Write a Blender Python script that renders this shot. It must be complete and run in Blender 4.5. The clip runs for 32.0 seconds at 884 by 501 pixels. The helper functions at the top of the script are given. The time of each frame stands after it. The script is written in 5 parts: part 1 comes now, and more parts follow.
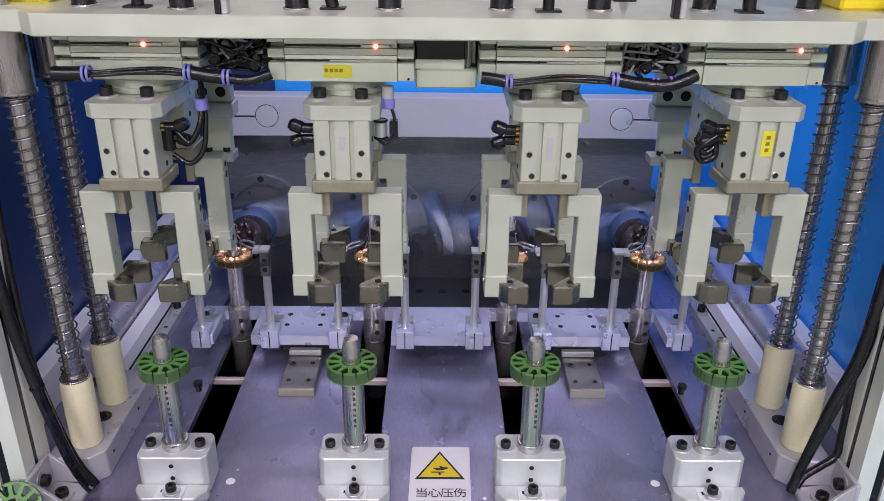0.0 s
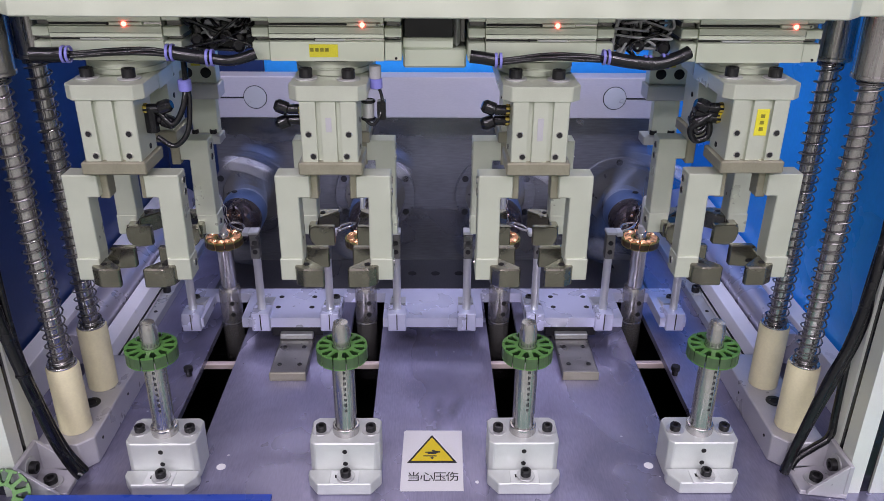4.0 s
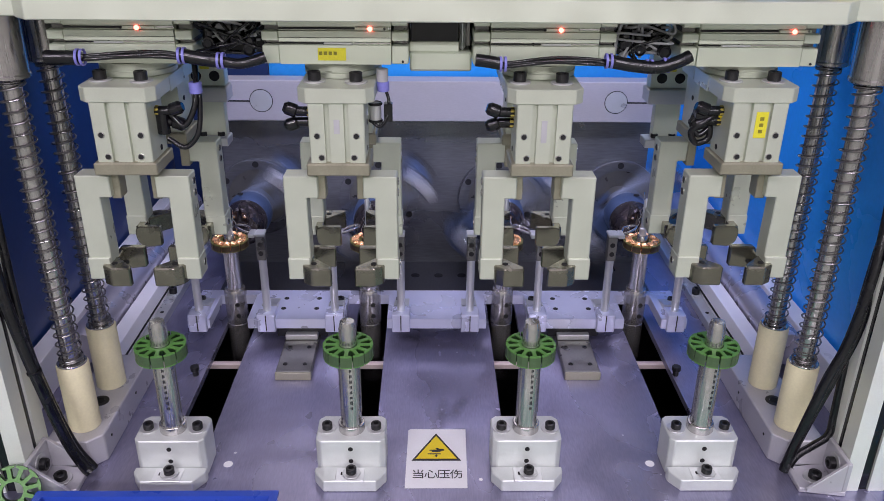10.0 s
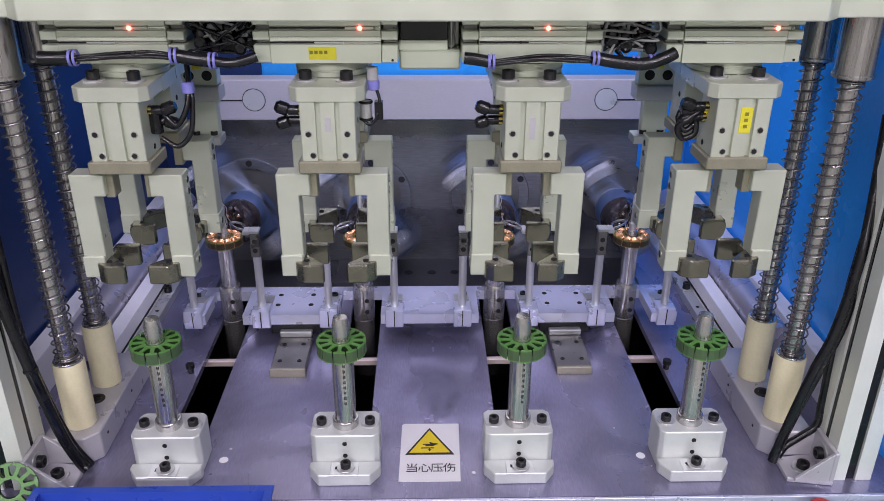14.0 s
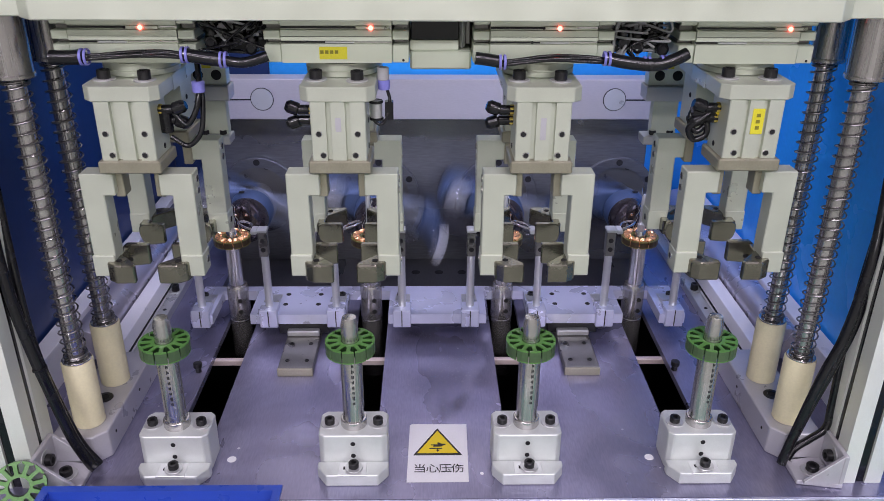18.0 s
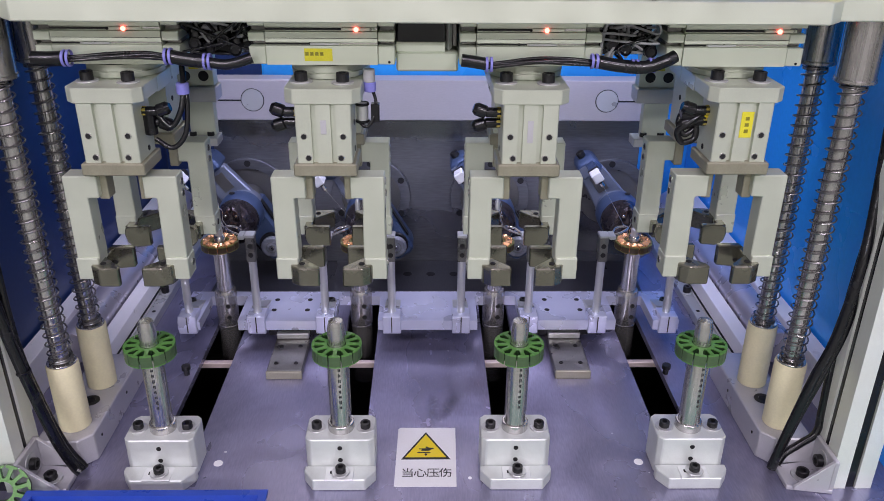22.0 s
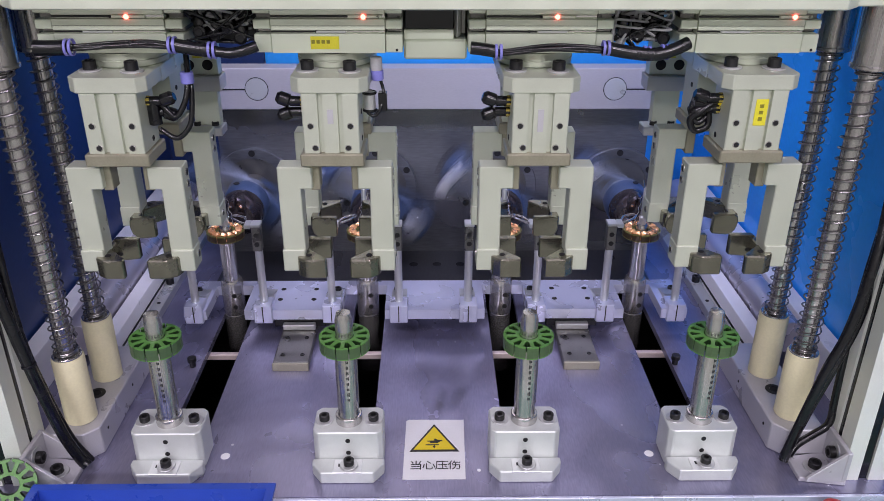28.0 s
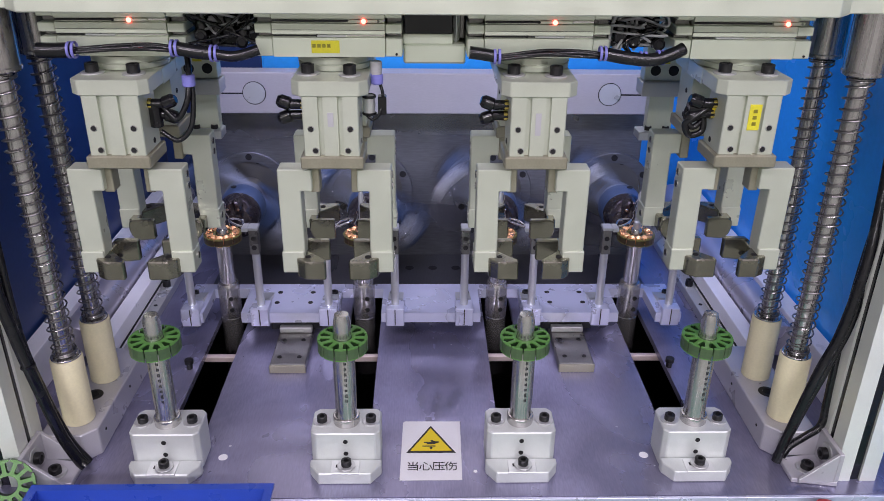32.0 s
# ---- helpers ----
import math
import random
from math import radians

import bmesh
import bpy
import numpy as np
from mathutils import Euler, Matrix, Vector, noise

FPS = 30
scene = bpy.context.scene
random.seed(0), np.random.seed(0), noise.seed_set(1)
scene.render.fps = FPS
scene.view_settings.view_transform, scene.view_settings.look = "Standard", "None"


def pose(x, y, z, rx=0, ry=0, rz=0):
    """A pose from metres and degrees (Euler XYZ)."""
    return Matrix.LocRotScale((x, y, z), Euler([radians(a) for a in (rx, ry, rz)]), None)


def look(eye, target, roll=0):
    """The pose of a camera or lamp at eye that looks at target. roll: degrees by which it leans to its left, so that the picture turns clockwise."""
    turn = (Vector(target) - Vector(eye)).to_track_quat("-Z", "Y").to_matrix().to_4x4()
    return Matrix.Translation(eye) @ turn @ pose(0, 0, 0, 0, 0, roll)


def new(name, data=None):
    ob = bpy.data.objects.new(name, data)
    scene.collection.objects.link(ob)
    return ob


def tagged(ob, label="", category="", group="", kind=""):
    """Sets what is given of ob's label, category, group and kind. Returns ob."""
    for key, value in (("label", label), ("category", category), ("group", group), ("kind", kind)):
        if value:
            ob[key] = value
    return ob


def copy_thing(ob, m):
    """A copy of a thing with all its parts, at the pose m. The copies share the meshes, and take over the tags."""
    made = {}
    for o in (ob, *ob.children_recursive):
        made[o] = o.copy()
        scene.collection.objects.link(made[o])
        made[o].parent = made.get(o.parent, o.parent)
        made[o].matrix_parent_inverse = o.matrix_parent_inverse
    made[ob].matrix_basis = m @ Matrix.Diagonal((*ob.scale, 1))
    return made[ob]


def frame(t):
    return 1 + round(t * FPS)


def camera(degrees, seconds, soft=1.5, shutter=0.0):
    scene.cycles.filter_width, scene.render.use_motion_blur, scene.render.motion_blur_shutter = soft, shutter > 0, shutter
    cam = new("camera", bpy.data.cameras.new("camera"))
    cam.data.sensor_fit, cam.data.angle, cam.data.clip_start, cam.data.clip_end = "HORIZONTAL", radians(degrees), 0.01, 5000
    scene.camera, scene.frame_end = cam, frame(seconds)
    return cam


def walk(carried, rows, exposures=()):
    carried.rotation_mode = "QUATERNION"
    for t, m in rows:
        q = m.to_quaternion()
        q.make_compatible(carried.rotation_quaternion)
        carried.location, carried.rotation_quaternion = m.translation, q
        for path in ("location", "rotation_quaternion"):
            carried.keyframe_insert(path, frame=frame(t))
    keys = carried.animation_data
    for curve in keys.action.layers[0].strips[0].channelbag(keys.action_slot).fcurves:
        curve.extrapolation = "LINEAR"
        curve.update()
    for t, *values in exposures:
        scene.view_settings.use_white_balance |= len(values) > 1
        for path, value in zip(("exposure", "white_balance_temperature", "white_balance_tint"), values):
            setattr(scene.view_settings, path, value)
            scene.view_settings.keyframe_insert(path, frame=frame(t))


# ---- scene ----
cam = camera(57.80, 32.0, soft=0.6, shutter=0.42)
PATH = [
    (0, (-0.00782, -0.55446, 0.46032), (-0.00082, 0.08519, 0.17605), 0.689),
    (0.5, (-0.00752, -0.55509, 0.46056), (-0.00028, 0.08442, 0.17601), 0.629),
    (1, (-0.00678, -0.55392, 0.46043), (0.00025, 0.08524, 0.17510), 0.560),
    (1.5, (-0.00659, -0.55087, 0.46018), (0.00107, 0.08747, 0.17300), 0.540),
    (2, (-0.00631, -0.54782, 0.45934), (0.00262, 0.08929, 0.16950), 0.520),
    (2.5, (-0.00551, -0.54725, 0.45887), (0.00425, 0.08857, 0.16622), 0.513),
    (3, (-0.00496, -0.54737, 0.45840), (0.00554, 0.08735, 0.16341), 0.519),
    (3.5, (-0.00344, -0.54683, 0.45813), (0.00722, 0.08673, 0.16066), 0.455),
    (5.5, (-0.00441, -0.54499, 0.45737), (0.00641, 0.08660, 0.15574), 0.443),
    (6, (-0.00552, -0.54513, 0.45776), (0.00490, 0.08634, 0.15587), 0.485),
    (6.5, (-0.00625, -0.54586, 0.45815), (0.00389, 0.08555, 0.15611), 0.552),
    (7, (-0.00656, -0.54763, 0.45835), (0.00286, 0.08417, 0.15712), 0.607),
    (7.5, (-0.00739, -0.54907, 0.45818), (0.00116, 0.08359, 0.15873), 0.648),
    (8, (-0.00900, -0.55014, 0.45865), (-0.00107, 0.08317, 0.16058), 0.689),
    (8.5, (-0.01012, -0.55119, 0.45949), (-0.00203, 0.08261, 0.16245), 0.680),
    (9, (-0.00960, -0.55265, 0.45913), (-0.00083, 0.08161, 0.16311), 0.634),
    (9.5, (-0.00827, -0.55455, 0.45861), (0.00119, 0.07999, 0.16320), 0.590),
    (10, (-0.00755, -0.55741, 0.45865), (0.00331, 0.07728, 0.16362), 0.548),
    (10.5, (-0.00697, -0.55937, 0.45861), (0.00497, 0.07535, 0.16369), 0.498),
    (11, (-0.00715, -0.56056, 0.45906), (0.00536, 0.07395, 0.16368), 0.462),
    (11.5, (-0.00766, -0.56109, 0.45933), (0.00536, 0.07299, 0.16308), 0.411),
    (12, (-0.00808, -0.56040, 0.45918), (0.00569, 0.07320, 0.16192), 0.390),
    (12.5, (-0.00728, -0.56065, 0.45881), (0.00682, 0.07283, 0.16132), 0.363),
    (13, (-0.00493, -0.56187, 0.45878), (0.00842, 0.07172, 0.16148), 0.286),
    (13.5, (-0.00423, -0.56352, 0.45920), (0.00994, 0.07030, 0.16243), 0.249),
    (14, (-0.00422, -0.56552, 0.45996), (0.01042, 0.06867, 0.16401), 0.226),
    (14.5, (-0.00372, -0.56656, 0.46079), (0.00982, 0.06791, 0.16538), 0.199),
    (16.5, (-0.00298, -0.56485, 0.45991), (0.00960, 0.06983, 0.16491), 0.244),
    (17, (-0.00496, -0.56448, 0.45998), (0.00761, 0.07000, 0.16457), 0.304),
    (17.5, (-0.00724, -0.56467, 0.46008), (0.00474, 0.06970, 0.16440), 0.331),
    (18, (-0.00874, -0.56399, 0.46024), (0.00271, 0.06999, 0.16368), 0.346),
    (18.5, (-0.00840, -0.56282, 0.46010), (0.00315, 0.07083, 0.16285), 0.364),
    (19, (-0.00615, -0.56205, 0.45944), (0.00469, 0.07154, 0.16204), 0.344),
    (19.5, (-0.00452, -0.56142, 0.45903), (0.00584, 0.07199, 0.16124), 0.314),
    (20, (-0.00481, -0.56038, 0.45899), (0.00632, 0.07276, 0.16065), 0.332),
    (20.5, (-0.00459, -0.55985, 0.45941), (0.00666, 0.07313, 0.16074), 0.346),
    (21, (-0.00411, -0.56036, 0.46021), (0.00733, 0.07274, 0.16180), 0.351),
    (21.5, (-0.00170, -0.56000, 0.46104), (0.00968, 0.07339, 0.16322), 0.413),
    (22, (0.00071, -0.55832, 0.46125), (0.01279, 0.07529, 0.16394), 0.485),
    (22.5, (0.00018, -0.55768, 0.46085), (0.01345, 0.07548, 0.16262), 0.526),
    (23, (-0.00251, -0.55714, 0.45962), (0.01219, 0.07535, 0.16006), 0.599),
    (23.5, (-0.00503, -0.55647, 0.45901), (0.01003, 0.07516, 0.15764), 0.640),
    (24, (-0.00641, -0.55602, 0.45931), (0.00856, 0.07468, 0.15601), 0.657),
    (24.5, (-0.00632, -0.55584, 0.45910), (0.00812, 0.07438, 0.15478), 0.605),
    (25, (-0.00590, -0.55506, 0.45865), (0.00790, 0.07491, 0.15378), 0.548),
    (25.5, (-0.00514, -0.55337, 0.45865), (0.00788, 0.07628, 0.15309), 0.465),
    (27.5, (-0.00362, -0.55032, 0.45920), (0.00593, 0.07918, 0.15319), 0.201),
    (28, (-0.00365, -0.55042, 0.45918), (0.00604, 0.07903, 0.15307), 0.193),
    (28.5, (-0.00316, -0.55090, 0.45872), (0.00667, 0.07879, 0.15311), 0.213),
    (29, (-0.00358, -0.55114, 0.45887), (0.00677, 0.07856, 0.15329), 0.271),
    (29.5, (-0.00522, -0.55219, 0.45867), (0.00586, 0.07775, 0.15363), 0.344),
    (30, (-0.00745, -0.55280, 0.45854), (0.00473, 0.07735, 0.15397), 0.445),
    (30.5, (-0.00925, -0.55361, 0.45867), (0.00388, 0.07680, 0.15466), 0.532),
    (31, (-0.00992, -0.55476, 0.45898), (0.00441, 0.07603, 0.15584), 0.599),
    (31.5, (-0.00939, -0.55645, 0.45941), (0.00644, 0.07479, 0.15727), 0.645),
    (32, (-0.00818, -0.55725, 0.45943), (0.00836, 0.07431, 0.15799), 0.636),
]
walk(cam, [(t, look(eye, target, roll)) for t, eye, target, roll in PATH])

# ---------------------------------------------------------------- light
world = bpy.data.worlds.new("world")
world.use_nodes = True
world.node_tree.nodes["Background"].inputs[0].default_value = (0.6, 0.62, 0.75, 1)
world.node_tree.nodes["Background"].inputs[1].default_value = 0.01
scene.world = world
scene.view_settings.exposure = 0.0


def area(name, m, sx, sy, watts, colour, spread=180):
    lamp = bpy.data.lights.new(name, "AREA")
    lamp.shape, lamp.size, lamp.size_y, lamp.energy, lamp.color = "RECTANGLE", sx, sy, watts, colour
    lamp.spread = radians(spread)
    ob = new(name, lamp)
    ob.matrix_world = m
    return ob


# rows of fluorescent tubes under the hall's ceiling
LILAC, PALE = (0.935, 0.805, 1.0), (0.965, 0.915, 1.0)
TUBES = [(-0.68, -1.4, 18.5, LILAC), (0.68, -1.4, 18.5, LILAC), (-1.2, 0.45, 4, LILAC), (1.2, 0.45, 4, LILAC), (-1.2, -3.1, 82, PALE), (1.2, -3.1, 82, PALE), (0.0, 1.7, 3, LILAC)]
for tx, ty, watts, tint in TUBES:
    area("tube_light", pose(tx, ty, 1.86), 1.3, 0.25, watts, tint)

# cool LED strip inside the machine, above the winding heads
LED = pose(0, 0.226, 0.3480, 28)
area("led_strip", LED @ Matrix.Translation((0, 0, -0.0004)), 0.66, 0.022, 0.80, (0.66, 0.66, 1.0), 120)


# ---------------------------------------------------------------- materials
def mat(name, base, rough=0.5, metal=0.0, var=0.08, scale=60.0, bump=0.0, fine=900.0, stretch=(1, 1, 1), rvar=0.12, glow=0.0, coat=0.0, random_tint=0.0):
    m = bpy.data.materials.new(name)
    m.use_nodes = True
    nt = m.node_tree
    b = nt.nodes["Principled BSDF"]
    L = nt.links.new
    co = nt.nodes.new("ShaderNodeTexCoord")
    mp = nt.nodes.new("ShaderNodeMapping")
    mp.inputs["Scale"].default_value = stretch
    L(co.outputs["Object"], mp.inputs["Vector"])
    n1, n2 = nt.nodes.new("ShaderNodeTexNoise"), nt.nodes.new("ShaderNodeTexNoise")
    n1.inputs["Scale"].default_value, n1.inputs["Detail"].default_value = scale, 4
    n2.inputs["Scale"].default_value, n2.inputs["Detail"].default_value = fine, 3
    L(mp.outputs[0], n1.inputs["Vector"])
    L(mp.outputs[0], n2.inputs["Vector"])
    mix = nt.nodes.new("ShaderNodeMath")
    mix.operation = "ADD"
    L(n1.outputs["Fac"], mix.inputs[0])
    L(n2.outputs["Fac"], mix.inputs[1])
    ramp = nt.nodes.new("ShaderNodeMapRange")
    ramp.inputs["From Min"].default_value, ramp.inputs["From Max"].default_value = 0.7, 1.3
    ramp.inputs["To Min"].default_value, ramp.inputs["To Max"].default_value = 1 - var, 1 + var
    L(mix.outputs[0], ramp.inputs["Value"])
    hsv = nt.nodes.new("ShaderNodeHueSaturation")
    hsv.inputs["Color"].default_value = (*base, 1)
    L(ramp.outputs[0], hsv.inputs["Value"])
    L(hsv.outputs[0], b.inputs["Base Color"])
    r2 = nt.nodes.new("ShaderNodeMapRange")
    r2.inputs["From Min"].default_value, r2.inputs["From Max"].default_value = 0.3, 0.7
    r2.inputs["To Min"].default_value, r2.inputs["To Max"].default_value = max(0.03, rough - rvar), min(1, rough + rvar)
    L(n1.outputs["Fac"], r2.inputs["Value"])
    L(r2.outputs[0], b.inputs["Roughness"])
    b.inputs["Metallic"].default_value = metal
    b.inputs["Coat Weight"].default_value = coat
    if bump:
        bp = nt.nodes.new("ShaderNodeBump")
        bp.inputs["Strength"].default_value, bp.inputs["Distance"].default_value = bump, 0.0004
        L(n2.outputs["Fac"], bp.inputs["Height"])
        L(bp.outputs[0], b.inputs["Normal"])
    if glow:
        b.inputs["Emission Color"].default_value = (*base, 1)
        b.inputs["Emission Strength"].default_value = glow
    return m


ALU = mat("anodised_aluminium", (0.66, 0.70, 0.58), 0.42, 0.45, 0.04, 40, 0.05, 1500)
GRIPALU = mat("cream_anodised_aluminium", (0.565, 0.60, 0.497), 0.37, 0.38, 0.05, 40, 0.05, 1500)
ALU_GREY = mat("grey_aluminium", (0.56, 0.57, 0.57), 0.38, 0.6, 0.06, 40, 0.05, 1500)
BLOCKGREY = mat("lilac_grey_aluminium", (0.49, 0.485, 0.515), 0.36, 0.30, 0.08, 40, 0.05, 1500)
BARLILAC = mat("lilac_bar_aluminium", (0.55, 0.525, 0.555), 0.36, 0.55, 0.05, 35, 0.04, 1300, (0.2, 1, 1), 0.08)
TUBEGREY = mat("matt_lilac_tube_paint", (0.50, 0.48, 0.56), 0.30, 0.55, 0.06, 30)
ALU_WHITE = mat("bright_milled_aluminium", (0.70, 0.71, 0.71), 0.33, 0.72, 0.03, 30, 0.0, 1200, (1, 1, 1), 0.05)
BRUSHED = mat("brushed_plate_steel", (0.29, 0.282, 0.405), 0.27, 0.60, 0.16, 14, 0.06, 700, (1, 0.15, 1), 0.1)
# wide horizontal tone bands paint the wall's blurred reflections into its colour
WALLSTEEL = mat("wall_steel_reflection_bands", (0.185, 0.19, 0.207), 0.29, 0.75, 0.20, 10, 0.06, 500, (0.12, 1, 1), 0.13)
BUSHSTEEL = mat("dark_turned_steel", (0.44, 0.42, 0.41), 0.26, 0.92, 0.06, 60, 0.0, 900, (6, 6, 0.15), 0.05)
STEEL = mat("turned_steel", (0.66, 0.65, 0.63), 0.22, 0.95, 0.04, 60, 0.0, 900, (6, 6, 0.15), 0.05)
POSTSTEEL = mat("ground_post_steel", (0.55, 0.54, 0.525), 0.24, 0.9, 0.12, 60, 0.0, 900, (6, 6, 0.15), 0.05)
SPINSTEEL = mat("ground_spindle_steel", (0.50, 0.48, 0.47), 0.22, 0.85, 0.05, 60, 0.0, 900, (6, 6, 0.15), 0.05)
SHAFTSTEEL = mat("dark_shaft_steel", (0.48, 0.46, 0.455), 0.17, 0.88, 0.12, 60, 0.0, 900, (6, 6, 0.15), 0.05)
ALU_BLOCK = mat("matt_milled_aluminium", (0.65, 0.68, 0.66), 0.42, 0.30, 0.05, 45, 0.04, 1300, (1, 1, 1), 0.06)
ALU_PLATE = mat("bright_plate_aluminium", (0.60, 0.62, 0.78), 0.30, 0.45, 0.05, 35, 0.04, 1300, (1, 1, 1), 0.08)
# table steel darkened to the tone it has in shade before the wall
REARSHADE = mat("shaded_rear_table_steel", (0.115, 0.115, 0.13), 0.34, 0.75, 0.12, 20, 0.05, 700, (1, 0.15, 1), 0.1)
DARKSTEEL = mat("oiled_dark_steel", (0.19, 0.185, 0.175), 0.36, 0.7, 0.15, 50, 0.08, 900)
JAWSTEEL = mat("brownish_hardened_steel", (0.215, 0.205, 0.165), 0.19, 0.88, 0.15, 60, 0.08, 900)
PLATEBEIGE = mat("olive_nickel_plate", (0.33, 0.315, 0.235), 0.4, 0.55, 0.08, 60, 0.05, 900)
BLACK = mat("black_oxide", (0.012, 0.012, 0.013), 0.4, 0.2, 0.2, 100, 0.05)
RUBBER = mat("black_rubber", (0.006, 0.006, 0.008), 0.20, 0.0, 0.2, 80, 0.05, 600)
HOLE = mat("dark_bore", (0.008, 0.008, 0.009), 0.8, 0.0, 0.2, 80)
UPRIGHT = mat("pale_profile_aluminium", (0.80, 0.83, 0.75), 0.38, 0.3, 0.05, 30, 0.03, 1200)
RAILWHITE = mat("white_rail_paint", (0.88, 0.87, 0.90), 0.38, 0.0, 0.03, 30)
NYLON = mat("cream_nylon", (0.72, 0.67, 0.44), 0.42, 0.0, 0.06, 40, 0.05, 500)
SPRING = mat("spring_wire", (0.24, 0.23, 0.23), 0.3, 0.9, 0.15, 100)
GREEN = mat("green_epoxy_coating", (0.095, 0.250, 0.055), 0.45, 0.0, 0.12, 120, 0.1, 900)
# coated core in a darker green: the shade inside the pockets, as colour
POCKETSHADE = mat("green_core_pocket_shade", (0.018, 0.045, 0.014), 0.45, 0.3, 0.2, 100, 0.15, 1200, (1, 1, 6))
COREBROWN = mat("brown_varnished_core", (0.060, 0.038, 0.018), 0.42, 0.3, 0.25, 100, 0.15, 1200, (1, 1, 6))
OLIVE = mat("olive_varnished_coating", (0.16, 0.15, 0.035), 0.4, 0.1, 0.2, 120, 0.1, 900)
RIMGREEN = mat("green_coated_rim", (0.068, 0.118, 0.052), 0.42, 0.1, 0.15, 120, 0.15, 1200, (1, 1, 6))
COPPER = mat("enamelled_copper", (0.95, 0.50, 0.24), 0.28, 0.75, 0.2, 200, 0.1, 1500)
PAPER = mat("white_sticker", (0.80, 0.80, 0.82), 0.45, 0.0, 0.03, 40)
YELLOW = mat("yellow_print", (0.80, 0.62, 0.02), 0.45, 0.0, 0.04, 60)
YELLOWLABEL = mat("yellow_label", (0.68, 0.62, 0.03), 0.5, 0.0, 0.08, 100)
FADED = mat("faded_label_print", (0.22, 0.20, 0.015), 0.5, 0.0, 0.2, 200)
INK = mat("black_print", (0.02, 0.02, 0.022), 0.5, 0.0, 0.1, 60)
# door blue in two tones: bright as if backlit, navy as if shaded
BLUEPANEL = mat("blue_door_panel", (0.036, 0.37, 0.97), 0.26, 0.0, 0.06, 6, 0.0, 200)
SHADEPANEL = mat("shaded_blue_door_panel", (0.013, 0.036, 0.135), 0.4, 0.0, 0.1, 6, 0.0, 200)
BLUEPAINT = mat("blue_flyer_anodised", (0.070, 0.108, 0.205), 0.4, 0.35, 0.12, 60, 0.05)
FLYGREY = mat("greyish_flyer_plate", (0.22, 0.25, 0.32), 0.42, 0.4, 0.12, 60, 0.05)
NOSE = mat("polished_dark_former", (0.075, 0.062, 0.066), 0.2, 0.7, 0.1, 60)
TRAYBLUE = mat("blue_plastic_tray", (0.028, 0.075, 0.44), 0.35, 0.0, 0.06, 40, 0.03)
TIE = mat("blue_cable_tie", (0.20, 0.20, 0.56), 0.4, 0.0, 0.1, 100)
WHITEPLASTIC = mat("white_ceramic_guide", (0.97, 0.97, 0.98), 0.10, 0.0, 0.01, 60, rvar=0.03, coat=0.8)
PULLEYGREY = mat("pale_ceramic_pulley", (0.29, 0.30, 0.33), 0.3, 0.1, 0.05, 60)
REDLED = mat("red_led", (1.0, 0.08, 0.06), 0.4, 0.0, 0.0, 60, glow=14.0)
REDBUTTON = mat("red_plastic_button", (0.6, 0.02, 0.03), 0.3, 0.0, 0.05, 60)
GREENMAT = mat("green_mat", (0.12, 0.29, 0.22), 0.5, 0.0, 0.1, 30, 0.05)
FLOORGREEN = mat("green_epoxy_floor", (0.22, 0.24, 0.21), 0.5, 0.0, 0.1, 2, 0.0, 30)
WALLPAINT = mat("hall_wall_paint", (0.48, 0.48, 0.44), 0.7, 0.0, 0.05, 2, 0.0, 30)
PINKBAR = mat("pale_clamp_bar", (0.60, 0.50, 0.48), 0.45, 0.3, 0.08, 60)
BRASS = mat("brass", (0.70, 0.55, 0.14), 0.3, 0.8, 0.1, 60)
GREYCABLE = mat("grey_cable", (0.35, 0.35, 0.36), 0.5, 0.0, 0.1, 60)


